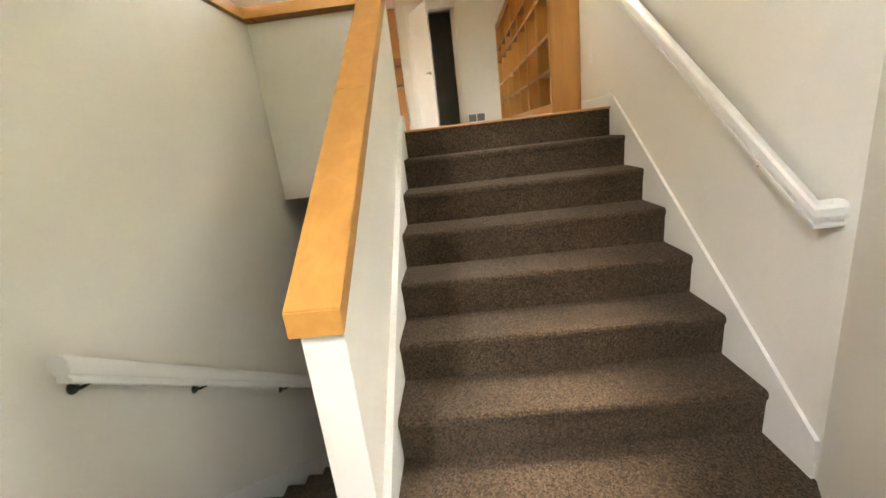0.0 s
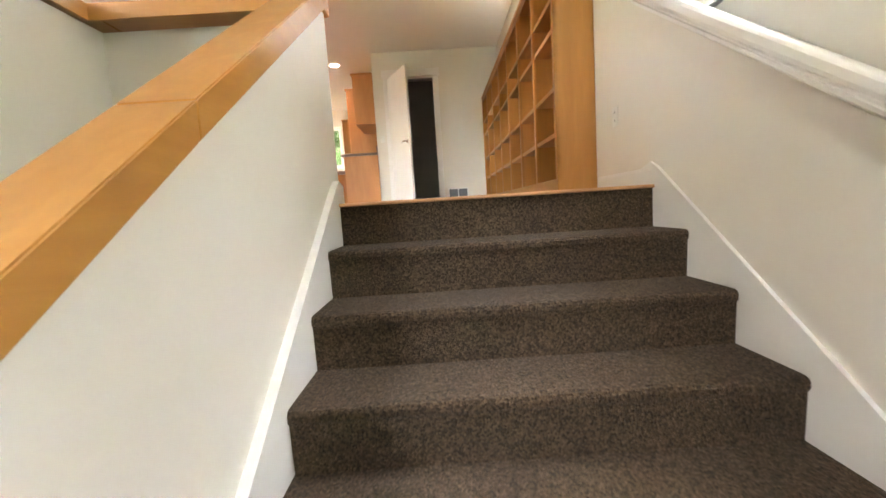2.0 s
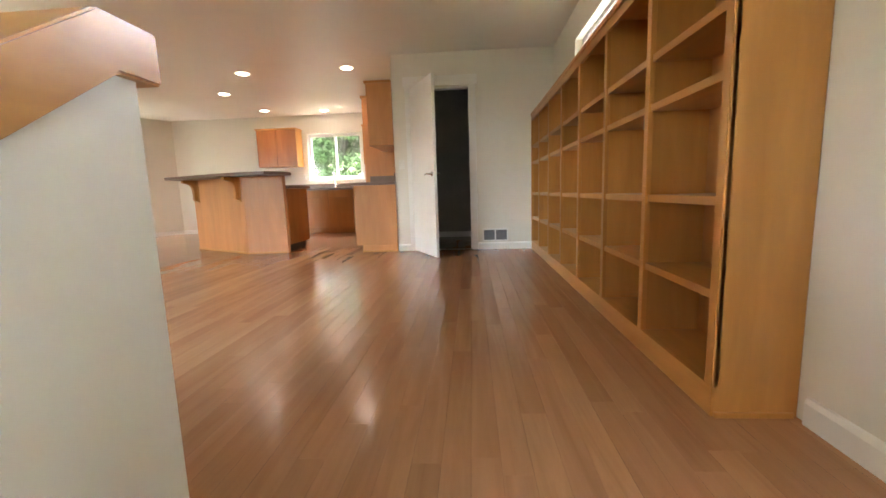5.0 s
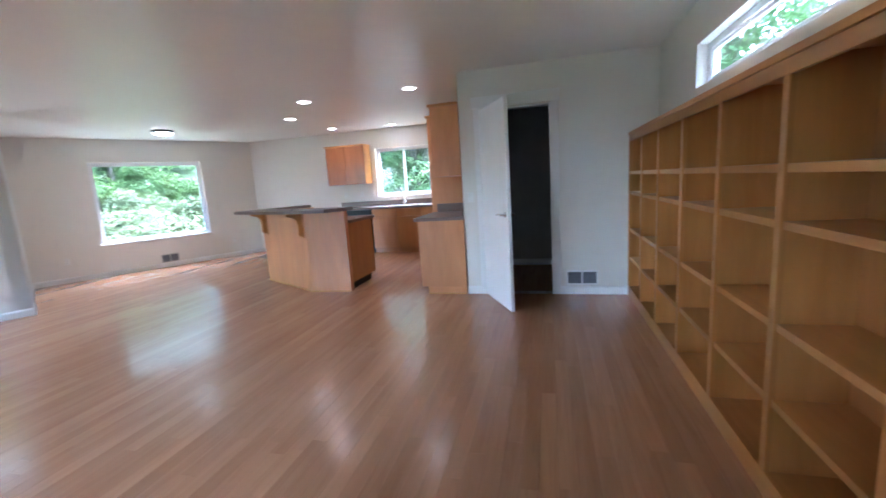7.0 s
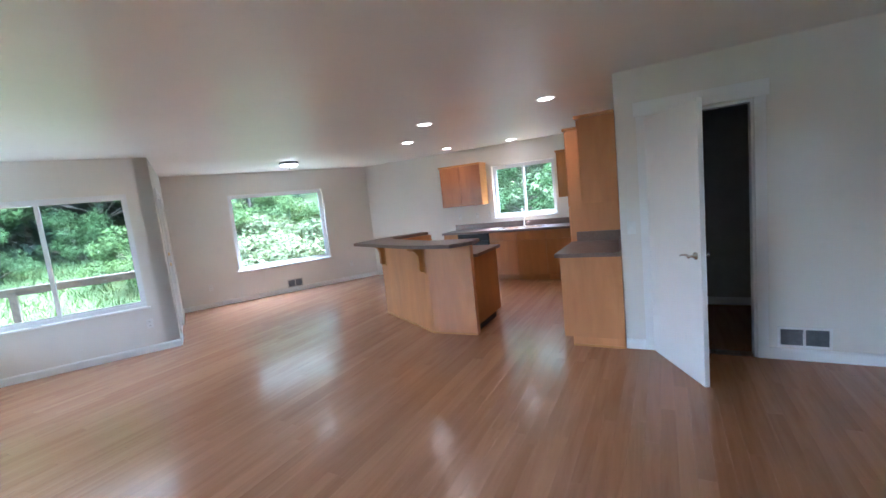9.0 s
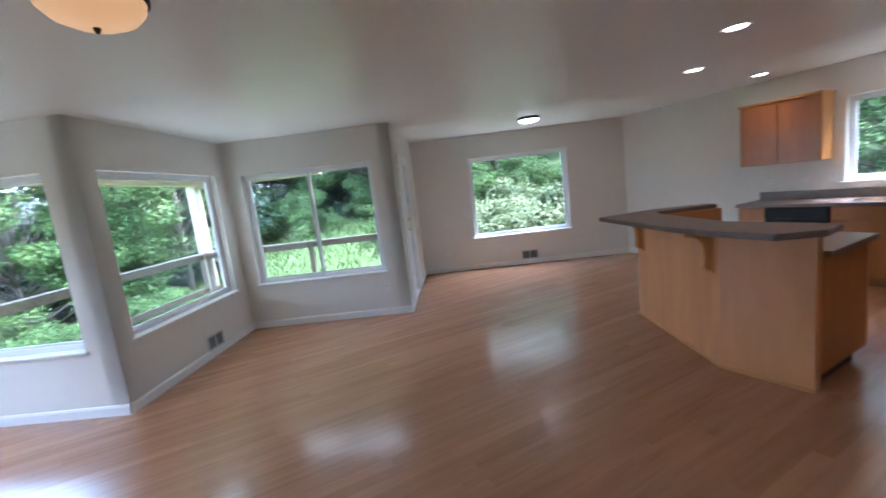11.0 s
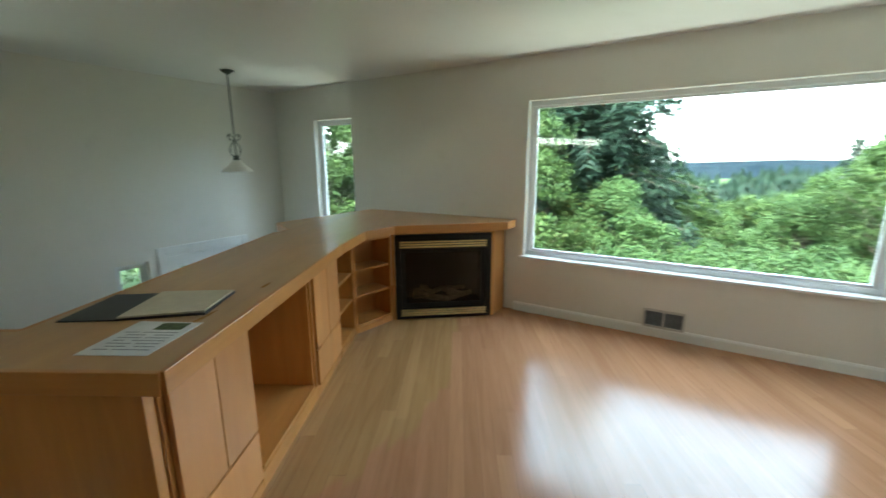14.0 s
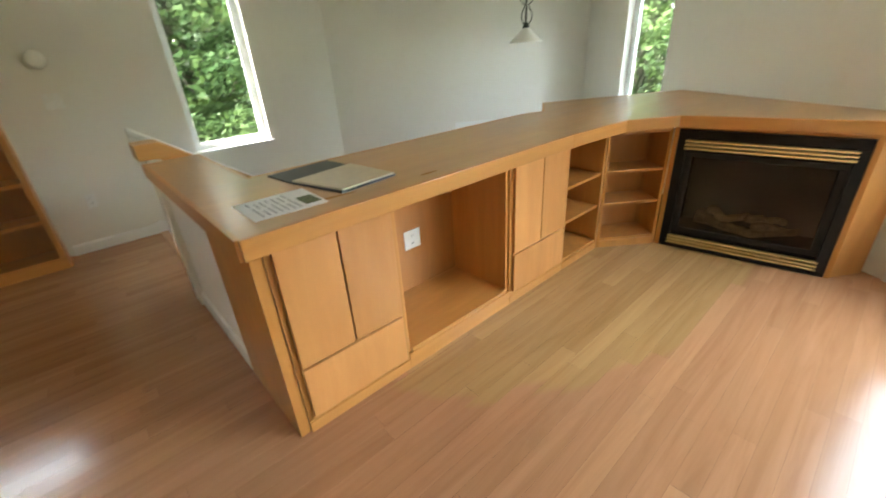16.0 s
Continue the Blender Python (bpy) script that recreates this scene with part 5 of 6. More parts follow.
bm_prism(bm, [(-2.345, 8.33), (-2.93, 8.305), (-3.97, 8.915), (-3.63, 9.53), (-3.23, 9.31), (-2.88, 9.06), (-2.345, 9.06)], 0.872, 0.91)
part("worktop", bm, LAMINATE, isl, "mottled brown laminate worktop")
outer = [Vector((-2.28, 8.08)), Vector((-2.44, 7.86)), Vector((-2.82, 7.90)), Vector((-3.20, 8.03)), Vector((-3.72, 8.27)), Vector((-4.25, 8.51)), Vector((-4.13, 9.18)), Vector((-3.83, 9.66)), Vector((-3.68, 9.58)),
         Vector((-3.93, 9.00)), Vector((-3.80, 8.83)), Vector((-3.40, 8.60)), Vector((-2.95, 8.36)), Vector((-2.30, 8.33))]
bm = bmesh.new()
bm_prism(bm, [tuple(v) for v in outer], 1.042, 1.082)
bmesh.ops.bevel(bm, geom=[e for e in bm.edges if abs(e.verts[0].co.z - e.verts[1].co.z) < 1e-5], offset=0.006, segments=2, affect="EDGES")
part("bar_top", bm, LAMINATE, isl, "raised mottled brown laminate bar top")


def corbel(p, ang):
    bm = bmesh.new()
    prof = [(0.0, 1.04), (-0.20, 1.04), (-0.20, 1.005), (-0.17, 0.995)]
    prof += [(-0.17 + 0.11 * math.sin(t), 0.885 + 0.11 * math.cos(t)) for t in [math.pi / 2 * i / 8 for i in range(9)]]
    prof += [(-0.058, 0.80), (-0.064, 0.765), (-0.05, 0.735), (0.0, 0.73)]
    bm_profile(bm, prof, -0.03, 0.03)
    bm_box(bm, -0.045, 0.045, -0.012, -0.0005, 0.71, 1.0395)
    ob = part("corbel", bm, MAPLE, isl, "curved maple corbel")
    ob.matrix_world = pose(p[0], p[1], 0, 0, 0, ang)


BC = (Cc - B).normalized()
corbel(tuple(B + BC * 0.10), -30)
corbel(tuple(B + BC * 1.22), -30)

# ---- outside: deck, ground, woods ----


def deck():
    dk = thing("deck", None, "weathered wooden deck floor outside the bay windows", "deck", kind="structure")
    n = 24
    for i in range(n):
        b0 = -1.45 + i * (4.5 / n)
        a0, a1 = (6.98, 11.6 if b0 < 2.8 else 11.44) if b0 < 0.70 else (9.10, 11.6 if b0 < 2.8 else 11.1)
        m = Matrix(((-C30, S30, 0, 0), (S30, C30, 0, 0), (0, 0, 1, 0), (0, 0, 0, 1)))
        bm = bmesh.new()
        bm_prism(bm, [P(a0, b0), P(a1, b0), P(a1, b0 + 0.18), P(a0, b0 + 0.18)], -0.16, -0.12)
        part("deck_board", bm, DECKWOOD, dk)


def rail_run(p0, p1, n):
    m, ln, _ = frame_of(p0, p1, P(8, 2))
    r = thing("deck_railing", m, "weathered wooden deck railing with square posts", "railing", "deck railings")
    for i in range(n + 1):
        x = i * ln / n
        box_part("post", (x - 0.045, x + 0.045, -0.045, 0.045, -0.12, 0.84), DECKWOOD, r, bevel=0.004)
    box_part("top_rail", (-0.08, ln + 0.08, -0.075, 0.075, 0.8405, 0.885), DECKWOOD, r, bevel=0.004)
    box_part("under_rail", (0, ln, -0.02, 0.02, 0.76, 0.8398), DECKWOOD, r, bevel=0.002)
    box_part("bottom_rail", (0, ln, -0.02, 0.02, 0.12, 0.21), DECKWOOD, r, bevel=0.002)


deck()
rail_run(P(7.0, -1.25), P(11.4, -1.25), 2)
rail_run(P(11.4, -1.13), P(11.4, 2.95), 2)
pp = thing("porch_post", None, "cream painted square porch post carrying the beam", "post")
bm = bmesh.new()
bm_prism(bm, [P(11.36, -1.29), P(11.52, -1.29), P(11.52, -1.11), P(11.36, -1.11)], -0.12, 2.18)
part("post", bm, POSTPAINT, pp)
bm = bmesh.new()
bm_prism(bm, [P(6.95, -1.30), P(11.52, -1.30), P(11.52, -1.10), P(6.95, -1.10)], 2.18, 2.42)
part("beam", bm, POSTPAINT, pp)
bm = bmesh.new()
bm_prism(bm, [P(11.34, -1.098), P(11.52, -1.098), P(11.52, 1.3), P(11.34, 1.3)], 2.12, 2.42)
part("beam", bm, POSTPAINT, pp)
bm = bmesh.new()
bm_prism(bm, [P(6.95, -1.45), P(11.6, -1.45), P(11.6, 2.9), P(9.08, 2.9), P(9.08, 0.74), P(6.95, 0.74)], 2.43, 2.47)
tagged(part("porch_ceiling", bm, POSTPAINT), "cream painted porch ceiling", "ceiling", kind="structure")


def ground_z(a, b):
    """Height of the land in plan coordinates: uphill to the west, falling away to the south."""
    up = max(0.0, a - 12.2)
    hill = 0.34 * up - 0.0040 * up * up if up < 42 else 7.2
    south = max(0.0, -b - 2.0)
    fall = 0.16 * min(south, 40.0)
    north = max(0.0, b - 9.0) * 0.12
    base = -1.1 if b > -1.5 else -1.1 - 0.9 * min(1.0, (-1.5 - b) / 2.0) * max(0.0, min(1.0, (12.0 - a) / 4.0))
    wob = 0.35 * noise.noise(Vector((a * 0.13, b * 0.13, 0.0))) + 0.10 * noise.noise(Vector((a * 0.5, b * 0.5, 3.0)))
    e = max(0.0, min(1.0, (5.0 - a) / 4.0))
    z = base + hill * max(0.15, min(1.0, (b + 12.0) / 10.0)) - fall + min(north, 3.0) + wob
    return z * (1 - e * 0.0)


bm = bmesh.new()
NG = 110


def spread(i):
    u = (i / NG) * 2 - 1
    return 70.0 * u * (0.25 + 0.75 * u * u) + (0 if abs(u) < 0.98 else math.copysign(2200.0, u))


grid = [[None] * (NG + 1) for _ in range(NG + 1)]
for i in range(NG + 1):
    for j in range(NG + 1):
        a, b2 = spread(i) + 5, spread(j) + 2
        x, y = P(a, b2)
        z = ground_z(max(-60, min(75, a)), max(-70, min(72, b2)))
        inside = -2.5 < a < 11.4 and -1.5 < b2 < 9.5
        grid[i][j] = bm.verts.new((x, y, min(z, -3.1) if inside else z))
for i in range(NG):
    for j in range(NG):
        bm.faces.new((grid[i][j], grid[i + 1][j], grid[i + 1][j + 1], grid[i][j + 1]))
tagged(part("ground", bm, GROUND, smooth=True), "grassy sloping land round the house", "ground", kind="structure")


def leaf_cloud(bm, rnd, centre, rad, n, size, flat=1.0, droop=0.0):
    """Small leaf blades scattered in an uneven clump."""
    for _ in range(n):
        d = Vector((rnd.gauss(0, 1), rnd.gauss(0, 1), rnd.gauss(0, 1)))
        d.normalize()
        r = rad * (0.45 + 0.6 * rnd.random() ** 0.5)
        p = Vector(centre) + Vector((d.x * r, d.y * r, d.z * r * flat))
        s = size * rnd.uniform(0.6, 1.5)
        u = Vector((rnd.gauss(0, 1), rnd.gauss(0, 1), rnd.gauss(0, 0.6) - droop)).normalized()
        w = u.cross(d + Vector((0.01, 0.02, 0.6))).normalized()
        bm.faces.new([bm.verts.new(v) for v in (p + w * s * 0.34, p + u * s, p - w * s * 0.34)])


def finish_tree(name, bt, bl, label, leafmat, cat="tree", bark=None):
    t = thing(name, None, label, cat)
    part("trunk", bt, bark or BARK, t, smooth=True)
    part("crown", bl, leafmat, t)
    return t


def broad_tree(seed, h, spread_r, leafmat, n=26000, size=0.085, label="leafy green deciduous tree"):
    rnd = random.Random(seed)
    bt, bl = bmesh.new(), bmesh.new()
    bm_tube(bt, [(0, 0, -0.5), (0.05 * h * 0.2, 0, h * 0.3), (-0.03, 0.06, h * 0.6), (0.05, 0, h * 0.9)], 0.014 * h, 8, 0.004 * h)
    k = 84
    for i in range(k):
        f = rnd.uniform(0.12, 1.0)
        a = rnd.uniform(0, 2 * math.pi)
        rr = spread_r * math.sin(math.pi * min(0.95, 0.25 + 0.72 * f)) * rnd.uniform(0.45, 1.0)
        c = Vector((rr * math.cos(a), rr * math.sin(a), h * (0.12 + 0.88 * f)))
        bm_tube(bt, [(0, 0, h * (0.05 + 0.55 * f)), tuple(c * 0.55 + Vector((0, 0, h * 0.30 * f))), tuple(c)], 0.004 * h, 5, 0.0012 * h)
        leaf_cloud(bl, rnd, c, spread_r * rnd.uniform(0.13, 0.30), n // k, size, 0.7)
    return finish_tree("deciduous_tree", bt, bl, label, leafmat)


def conifer(seed, h, spread_r, n=11000, label="tall dark green conifer tree"):
    rnd = random.Random(seed)
    bt, bl = bmesh.new(), bmesh.new()
    bm_tube(bt, [(0, 0, -0.5), (0, 0, h * 0.5), (0.03 * h * 0.1, 0, h)], 0.016 * h, 8, 0.02)
    nb = 210
    for i in range(nb):
        f = 0.06 + 0.93 * i / nb
        a = i * 2.4 + rnd.uniform(-0.4, 0.4)
        ln = spread_r * (1 - f) ** 0.75 * rnd.uniform(0.65, 1.1) + 0.15
        z = h * f
        tip = Vector((ln * math.cos(a), ln * math.sin(a), z - ln * rnd.uniform(0.08, 0.35)))
        root = Vector((0, 0, z))
        mid = (root + tip) / 2 + Vector((0, 0, 0.06 * ln))
        bm_tube(bt, [tuple(root), tuple(mid), tuple(tip)], 0.012 * ln + 0.006, 4, 0.004)
        m = max(10, int(n / nb * (0.35 + 1.3 * (1 - f))))
        side = Vector((-math.sin(a), math.cos(a), 0))
        for _ in range(m):
            s = rnd.random() ** 0.7
            p = root.lerp(mid, s * 2) if s < 0.5 else mid.lerp(tip, s * 2 - 1)
            w = (1.05 - s) * 0.34 * ln * rnd.uniform(-1, 1)
            p = p + side * w + Vector((0, 0, rnd.uniform(-0.26, 0.12) * ln * 0.6 - abs(w) * 0.25))
            d = (side * (1 if w > 0 else -1) * rnd.uniform(0.4, 1.0) + (tip - root).normalized() * rnd.uniform(0.3, 1) + Vector((0, 0, rnd.uniform(-0.6, 0.1)))).normalized()
            sz = rnd.uniform(0.10, 0.24) * (0.6 + 0.05 * h)
            q = d.cross(Vector((rnd.gauss(0, 0.4), rnd.gauss(0, 0.4), 1))).normalized()
            bl.faces.new([bl.verts.new(v) for v in (p + q * sz * 0.22, p + d * sz, p - q * sz * 0.22)])
    return finish_tree("conifer_tree", bt, bl, label, LEAF_DARK)


def shrub(seed, h, r, leafmat, n=14000, size=0.055, label="bushy light green shrub on the slope"):
    rnd = random.Random(seed)
    bt, bl = bmesh.new(), bmesh.new()
    k = 34
    for i in range(k):
        a = rnd.uniform(0, 2 * math.pi)
        f = rnd.uniform(0.15, 1.0)
        rr = r * rnd.uniform(0.1, 1.0) * (1.1 - 0.5 * f)
        c = Vector((rr * math.cos(a), rr * math.sin(a), h * f * (1 - 0.35 * (rr / r) ** 2)))
        bm_tube(bt, [(0.1 * rr * math.cos(a), 0.1 * rr * math.sin(a), -0.2), tuple(c * 0.6), tuple(c)], 0.02, 5, 0.006)
        leaf_cloud(bl, rnd, c, r * rnd.uniform(0.17, 0.32), n // k, size, 0.75)
    return finish_tree("shrub", bt, bl, label, leafmat, "shrub")


def put(ob, a, b2, scale=1.0, turn=0.0, z=None):
    x, y = P(a, b2)
    m = pose(x, y, ground_z(a, b2) - 0.05 if z is None else z, 0, 0, turn) @ Matrix.Scale(scale, 4)
    return m


def plant(ob, spots):
    """Sets the first one in place and copies it to the other spots: (a, b, scale)."""
    for i, (a, b2, s) in enumerate(spots):
        m = put(ob, a, b2, s, (a * 57 + b2 * 31) % 360)
        if i == 0:
            ob.matrix_world = m
        else:
            o = copy_thing(ob, Matrix.Identity(4))
            o.matrix_world = m


# south side: tall conifer by the big window, shrubs below, woods falling away
plant(conifer(11, 11.0, 3.9, 62000), [(1.7, -11.5, 1.15), (0.2, -19.0, 1.1), (17.5, -9.0, 1.2), (21.0, -3.5, 1.25), (24.0, 3.0, 1.2)])
plant(conifer(12, 9.0, 2.9, 18000), [(2.9, -24.0, 0.85), (10.6, -26.0, 0.62), (13.0, -21.0, 0.85), (5.4, -27.0, 0.62), (7.9, -30.0, 0.62), (4.0, -19.5, 0.72), (10.0, -34.0, 0.7), (6.0, -33.0, 0.66), (12.0, -30.0, 0.75), (1.2, -30.0, 0.95), (14.0, -38.0, 1.1), (19.0, -6.0, 1.1), (14.8, -13.0, 1.1), (22.5, 0.2, 1.3), (26.0, 8.0, 1.2), (-3.0, -16.0, 1.0)])
plant(broad_tree(21, 6.0, 2.3, LEAF_MID), [(13.2, -7.2, 1.0), (-3.9, 6.6, 1.35), (-5.6, 4.4, 1.5), (-5.8, 1.0, 1.4), (-6.4, 7.6, 1.5), (16.0, -4.8, 1.1), (19.5, 1.0, 1.2), (0.7, -8.0, 1.0), (21.0, 2.6, 1.2), (20.5, -1.0, 1.2), (9.4, -11.5, 0.95), (4.4, -13.5, 0.8), (12.2, -14.0, 1.1), (-2.2, -6.5, 1.15), (0.2, -6.0, 0.8), (-5.5, 1.5, 1.1), (-4.6, 4.6, 1.15), (20.0, 5.5, 1.0), (22.0, 9.0, 1.1), (-4.8, -5.8, 1.35), (0.6, -15.5, 1.5), (-3.2, -4.2, 1.0)])
plant(broad_tree(24, 6.0, 2.3, LEAF_MID, 9000, 0.15, "rounded green tree lower down the slope"), [(9.3, -32.0, 1.0), (11.2, -30.0, 1.1), (12.6, -33.0, 1.2), (9.6, -27.0, 0.9), (6.2, -16.5, 0.8), (8.0, -20.0, 0.85), (5.0, -22.0, 0.8), (10.5, -17.0, 1.05), (3.0, -17.0, 0.9), (7.0, -25.0, 0.7)])
plant(broad_tree(22, 5.0, 2.1, LEAF_LIGHT, label="light green leafy deciduous tree"), [(11.0, -9.0, 1.0), (14.6, -6.2, 0.9), (19.0, -2.2, 1.0), (20.4, 4.4, 1.0), (8.8, -15.0, 0.9), (7.4, -13.0, 0.8), (9.0, -23.0, 0.95), (11.6, -12.0, 1.0), (5.6, -14.5, 0.75), (-0.6, -8.6, 0.9), (-4.2, 3.0, 0.9), (3.0, -9.0, 0.8), (19.5, 3.3, 0.9), (17.5, 12.0, 1.0), (-3.6, 0.2, 0.9)])
plant(shrub(31, 1.6, 1.3, LEAF_LIGHT), [(2.6, -4.6, 1.25), (4.0, -5.2, 1.3), (5.4, -4.9, 1.15), (6.6, -5.8, 1.25), (7.6, -5.2, 1.2), (3.2, -6.8, 1.5), (5.0, -7.4, 1.5), (7.0, -8.0, 1.6), (1.2, -4.4, 1.4), (12.6, -3.4, 0.9), (17.6, -1.4, 0.9), (18.6, 0.6, 0.9), (0.2, -3.6, 1.5), (1.1, -5.2, 1.5), (-0.7, -4.6, 1.7), (9.8, -4.6, 1.1), (11.2, -4.4, 1.0), (4.2, -10.5, 1.7), (6.6, -12.5, 1.7)])
plant(shrub(32, 1.3, 1.2, LEAF_MID, 12000, 0.055, "bushy mid green shrub on the slope"), [(3.4, -3.9, 1.1), (6.0, -3.9, 1.05), (8.6, -6.4, 1.2), (2.0, -5.8, 1.4), (16.4, 2.4, 1.2), (17.6, 4.0, 1.3), (18.5, 6.0, 1.3), (16.8, 7.6, 1.2), (18.0, -2.6, 1.1), (10.6, -6.0, 1.2), (5.8, -9.4, 1.6), (-1.8, -3.2, 1.5), (-2.6, 2.2, 1.6), (-2.4, 4.4, 1.5)])
fern = shrub(33, 0.9, 1.2, LEAF_PALE, 8500, 0.085, "pale green fern clump on the slope")
plant(fern, [(15.6, 4.6, 1.0), (9.4, -2.7, 0.55), (10.2, -3.0, 0.6), (8.6, -2.8, 0.5), (14.6, 5.0, 1.0), (14.8, 5.8, 1.1), (15.8, 4.0, 1.1), (15.6, 5.4, 1.1), (16.2, 6.8, 1.2), (15.0, 7.4, 1.1), (17.0, 5.2, 1.2), (14.0, 6.6, 0.9), (13.6, 8.2, 1.0), (15.4, 8.8, 1.1), (12.4, 10.6, 1.0), (10.0, 12.2, 1.1), (8.0, 13.4, 1.1), (11.0, 13.5, 1.3), (9.0, 15.0, 1.4), (13.0, 12.0, 1.1), (10.4, 14.8, 1.5), (7.4, 14.6, 1.4), (12.2, 14.6, 1.4), (8.8, 13.0, 1.1), (6.4, 15.6, 1.4)])
plant(broad_tree(23, 5.5, 2.4, LEAF_LIGHT, 18000, 0.10, label="light green leafy tree behind the kitchen"), [(10.0, 18.5, 1.5), (7.0, 18.5, 1.4), (13.5, 17.0, 1.5), (16.5, 14.5, 1.3), (4.6, 18.0, 1.4), (10.8, 16.4, 1.0), (13.2, 13.6, 0.9), (15.8, 12.4, 1.1), (8.2, 16.6, 1.0)])
# far woods filling the valley
rnd = random.Random(41)
fv, ff = [], []
for _ in range(560):
    a, b2 = rnd.uniform(-22, 46), rnd.uniform(-105, -36)
    x, y = P(a, b2)
    h, r0 = rnd.uniform(4.6, 7.6), rnd.uniform(1.4, 2.4)
    z0 = ground_z(a, max(-70, b2)) - 0.3
    for i in range(70):
        f = rnd.random() ** 0.8
        t = rnd.uniform(0, 6.283)
        rr = r0 * (1.02 - f) * rnd.uniform(0.7, 1.1)
        c = Vector((x + rr * math.cos(t), y + rr * math.sin(t), z0 + h * (0.08 + 0.92 * f)))
        w = Vector((-math.sin(t), math.cos(t), 0)) * (0.28 + 0.5 * (1 - f))
        n0 = len(fv)
        fv += [tuple(c + w), tuple(c - w), tuple(c + Vector((0.5 * math.cos(t), 0.5 * math.sin(t), -0.9 - 0.5 * (1 - f)))), tuple(c + Vector((-0.6 * rr * math.cos(t), -0.6 * rr * math.sin(t), 0.9)))]
        ff += [(n0, n0 + 1, n0 + 2), (n0 + 1, n0, n0 + 3)]
me = bpy.data.meshes.new("far_woods")
me.from_pydata(fv, [], ff)
me.materials.append(LEAF_DARK)
tagged(new("far_woods", me), "dark conifer woods filling the valley below", "woods", kind="stuff")
# white propane tank lying in the meadow
pt = thing("propane_tank", None, "white horizontal propane tank in the meadow", "tank")
bm = bmesh.new()
bm_lathe(bm, [(0.02, -0.95), (0.22, -0.92), (0.38, -0.78), (0.42, -0.6), (0.42, 0.6), (0.38, 0.78), (0.22, 0.92), (0.02, 0.95)], 24, Matrix.Rotation(radians(90), 4, "Y"))
part("shell", bm, TRIM, pt, "", True)
for sx in (-0.5, 0.5):
    box_part("foot", (sx - 0.08, sx + 0.08, -0.28, 0.28, -0.62, -0.36), DECKWOOD, pt)
box_part("valve_dome", (-0.14, 0.14, -0.12, 0.12, 0.40, 0.54), TRIM, pt, bevel=0.03)
pt.matrix_world = pose(*P(16.8, -3.86), ground_z(16.8, -3.86) + 0.60, 0, 0, 20)
# bare pale tree seen through the bay
dt = thing("bare_tree", None, "pale leafless tree with thin branches", "tree")
rnd = random.Random(7)
bm = bmesh.new()
bm_tube(bm, [(0, 0, -0.3), (0.1, 0, 2.2), (0.05, 0.15, 4.6)], 0.045, 7, 0.012)
for i in range(80):
    z = rnd.uniform(0.6, 4.4)
    a = rnd.uniform(0, 6.28)
    ln = rnd.uniform(0.6, 1.6) * (1.1 - z / 6)
    p = [(0.05, 0.03 * z, z), (ln * 0.5 * math.cos(a), ln * 0.5 * math.sin(a), z + ln * 0.35), (ln * math.cos(a + 0.2), ln * math.sin(a + 0.2), z + ln * 0.55)]
    bm_tube(bm, p, 0.010, 5, 0.003)
    for j in range(3):
        a2 = a + rnd.uniform(-0.9, 0.9)
        q = Vector(p[1]).lerp(Vector(p[2]), rnd.random())
        bm_tube(bm, [tuple(q), tuple(q + Vector((0.4 * math.cos(a2), 0.4 * math.sin(a2), rnd.uniform(0.05, 0.3))))], 0.005, 4, 0.002)
part("trunk", bm, DEADWOOD, dt, smooth=True)
dt.matrix_world = put(dt, 13.3, -8.1, 1.15)

# grass tufts on the near lawn and far wooded ridge
rnd = random.Random(9)
bm = bmesh.new()
for _ in range(16000):
    a, b2 = rnd.uniform(11.8, 19.0), rnd.uniform(-4.5, 9.5)
    x, y = P(a, b2)
    z = ground_z(a, b2)
    h = rnd.uniform(0.08, 0.26)
    t = rnd.uniform(0, 6.28)
    w = 0.02
    lean = Vector((rnd.gauss(0, 0.09), rnd.gauss(0, 0.09), h))
    p = Vector((x, y, z - 0.03))
    s = Vector((math.cos(t) * w, math.sin(t) * w, 0))
    bm.faces.new([bm.verts.new(v) for v in (p - s, p + s, p + lean)])
tagged(part("grass", bm, GRASS), "tall yellow-green meadow grass", "grass", kind="stuff")
bm = bmesh.new()
prev = None
for i in range(121):
    th2 = 2 * math.pi * i / 120
    hh = -1.2 + 2.6 * noise.noise(Vector((math.cos(th2) * 2.3, math.sin(th2) * 2.3, 5))) + 2.2 * noise.noise(Vector((math.cos(th2) * 30, math.sin(th2) * 30, 1))) + 1.3 * noise.noise(Vector((math.cos(th2) * 90, math.sin(th2) * 90, 8)))
    r = 240
    col = [bm.verts.new((r * math.cos(th2), r * math.sin(th2), -14)), bm.verts.new((1.06 * r * math.cos(th2), 1.06 * r * math.sin(th2), hh - 1.5)), bm.verts.new((1.3 * r * math.cos(th2), 1.3 * r * math.sin(th2), hh + 1))]
    if prev:
        for j in range(2):
            bm.faces.new((prev[j], col[j], col[j + 1], prev[j + 1]))
    prev = col
tagged(part("backdrop_ridge", bm, FARHILL, smooth=True), "distant wooded ridge", "backdrop", kind="structure")

# ---- strip flooring, laid board by board along the stair axis ----
BW, BL = 0.084, 1.25


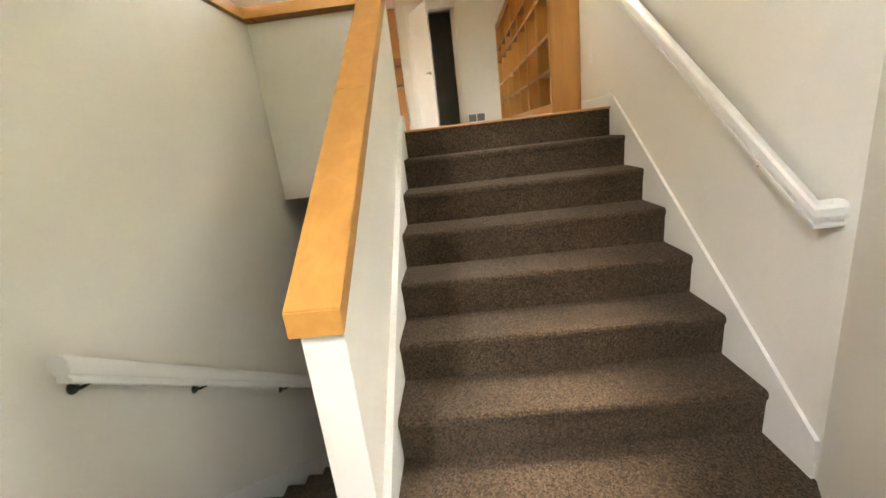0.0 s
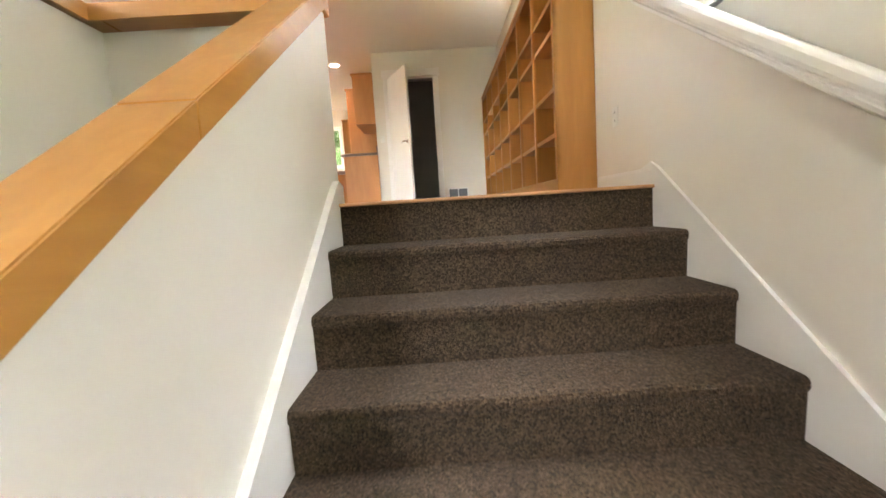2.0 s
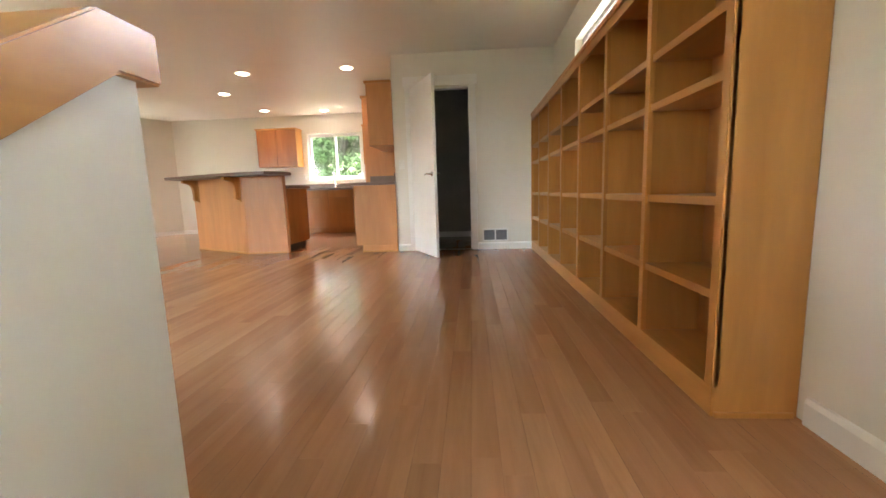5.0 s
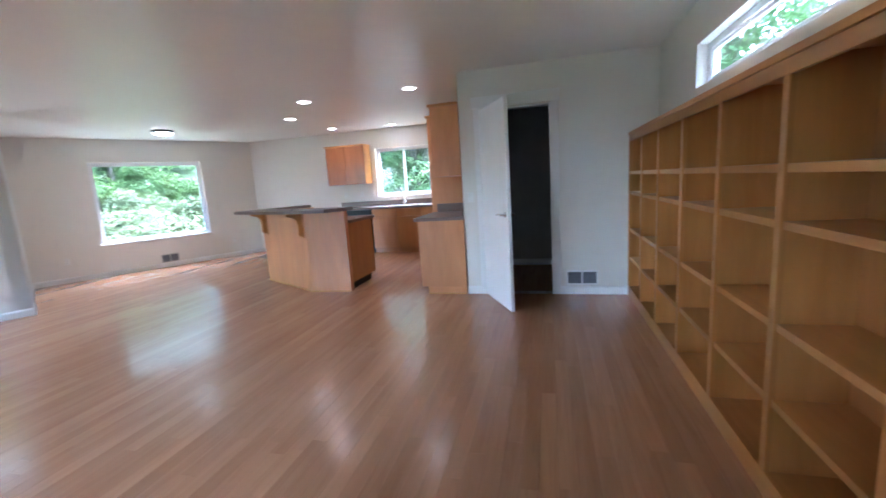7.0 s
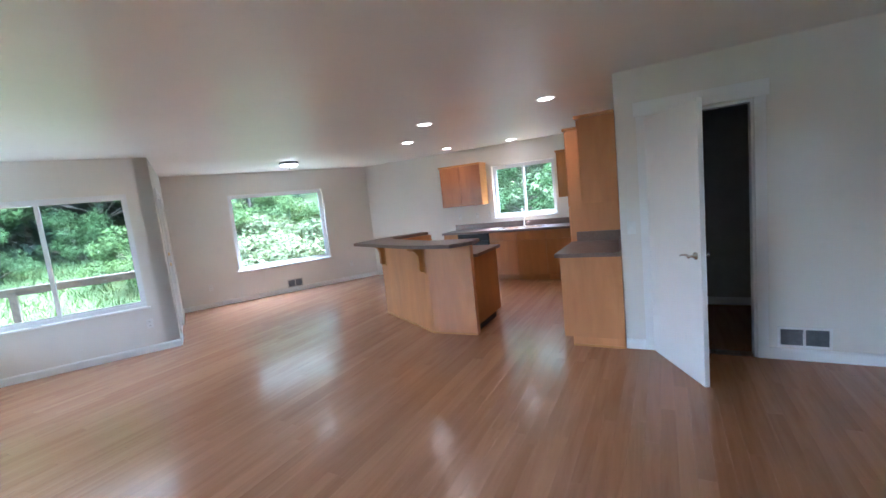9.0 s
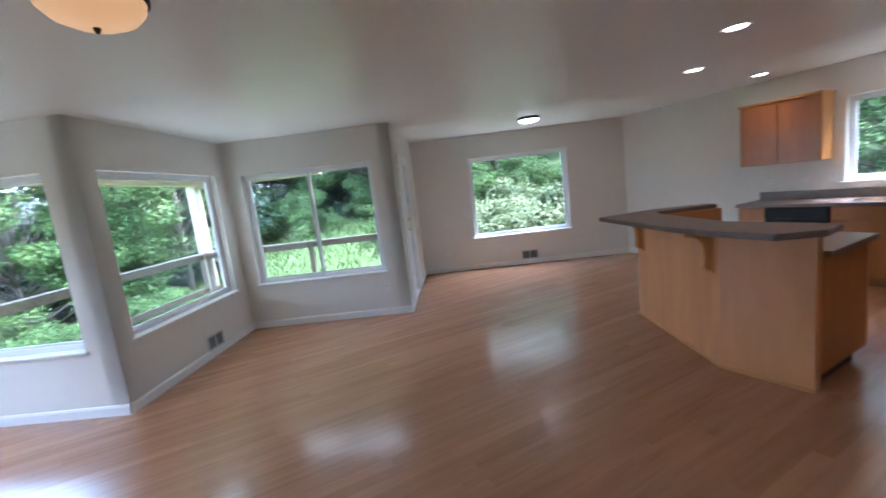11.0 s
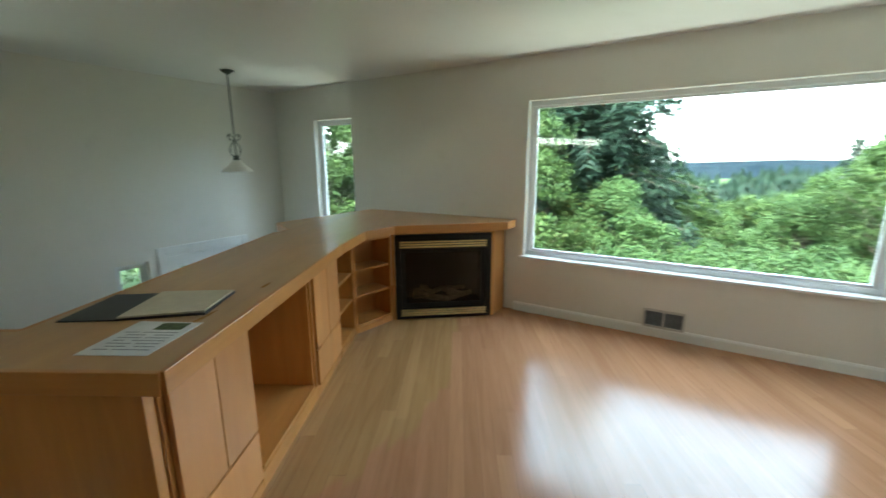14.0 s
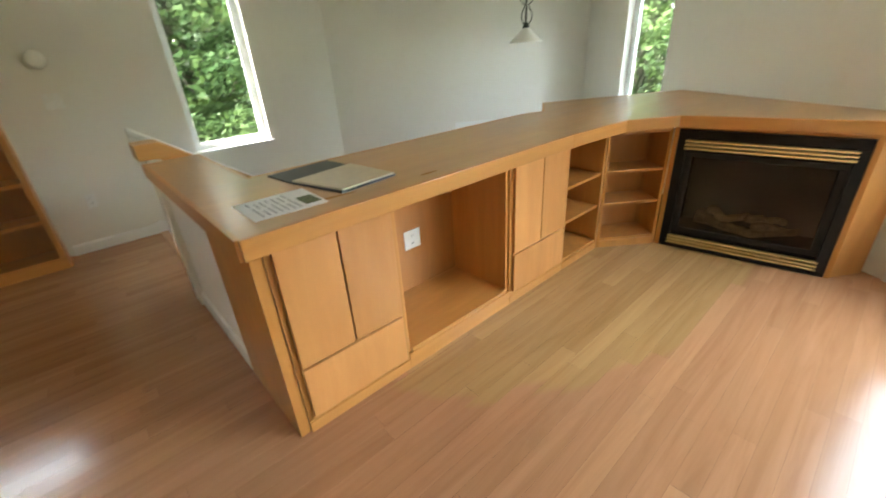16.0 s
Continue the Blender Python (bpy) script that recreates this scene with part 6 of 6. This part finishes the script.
def clip_poly(poly, x0, x1, y0, y1):
    """The part of a plan polygon inside a rectangle (poly may be concave where the rectangle is small)."""
    out = poly
    for axis, lim, keep_less in ((0, x0, False), (0, x1, True), (1, y0, False), (1, y1, True)):
        res = []
        for i in range(len(out)):
            p, q = out[i], out[(i + 1) % len(out)]
            pin = p[axis] <= lim + 1e-9 if keep_less else p[axis] >= lim - 1e-9
            qin = q[axis] <= lim + 1e-9 if keep_less else q[axis] >= lim - 1e-9
            if pin:
                res.append(p)
            if pin != qin:
                t = (lim - p[axis]) / (q[axis] - p[axis])
                res.append((p[0] + t * (q[0] - p[0]), p[1] + t * (q[1] - p[1])))
        out = res
        if not out:
            return []
    clean = []
    for p in out:
        if not clean or (abs(p[0] - clean[-1][0]) + abs(p[1] - clean[-1][1])) > 1e-5:
            clean.append(p)
    return clean


def area(p):
    return 0.5 * abs(sum(p[i][0] * p[(i + 1) % len(p)][1] - p[(i + 1) % len(p)][0] * p[i][1] for i in range(len(p))))


rnd = random.Random(17)
FULL = None
rest = bmesh.new()
single = 0
POLY2 = list(FLOOR_POLY)
xs = -10.9
while xs < XR:
    y = -1.6 - rnd.random() * BL
    while y < 11.7:
        x0, x1, y0, y1 = xs, xs + BW - 0.0004, y, y + BL - 0.0004
        pc = clip_poly(POLY2, x0, x1, y0, y1)
        ar = area(pc) if len(pc) > 2 else 0
        if ar > 0.003:
            whole = abs(ar - (x1 - x0) * (y1 - y0)) < 1e-4
            near = -3.9 < xs < 1.0 and 2.6 < y < 7.5
            if whole and near and single < 300:
                if FULL is None:
                    b9 = bmesh.new()
                    w9, l9, e9 = BW - 0.0004, BL - 0.0004, 0.0005
                    bot = [(0, 0, -0.0115), (w9, 0, -0.0115), (w9, l9, -0.0115), (0, l9, -0.0115)]
                    mid = [(0, 0, -e9), (w9, 0, -e9), (w9, l9, -e9), (0, l9, -e9)]
                    tp = [(e9, e9, 0), (w9 - e9, e9, 0), (w9 - e9, l9 - e9, 0), (e9, l9 - e9, 0)]
                    L9 = [[b9.verts.new(v) for v in r9] for r9 in (bot, mid, tp)]
                    for r9, s9 in zip(L9, L9[1:]):
                        for i9 in range(4):
                            b9.faces.new((r9[i9], r9[(i9 + 1) % 4], s9[(i9 + 1) % 4], s9[i9]))
                    b9.faces.new(L9[2])
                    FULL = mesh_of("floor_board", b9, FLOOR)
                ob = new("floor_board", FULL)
                ob.parent = slab
                ob.location = (x0, y0, 0)
                single += 1
            else:
                top9 = [rest.verts.new((px, py, 0.0)) for px, py in pc[::-1]]
                try:
                    rest.faces.new(top9)
                except ValueError:
                    pass
        y += BL
    xs += BW
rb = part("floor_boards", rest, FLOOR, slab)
rb["kind"] = "stuff"
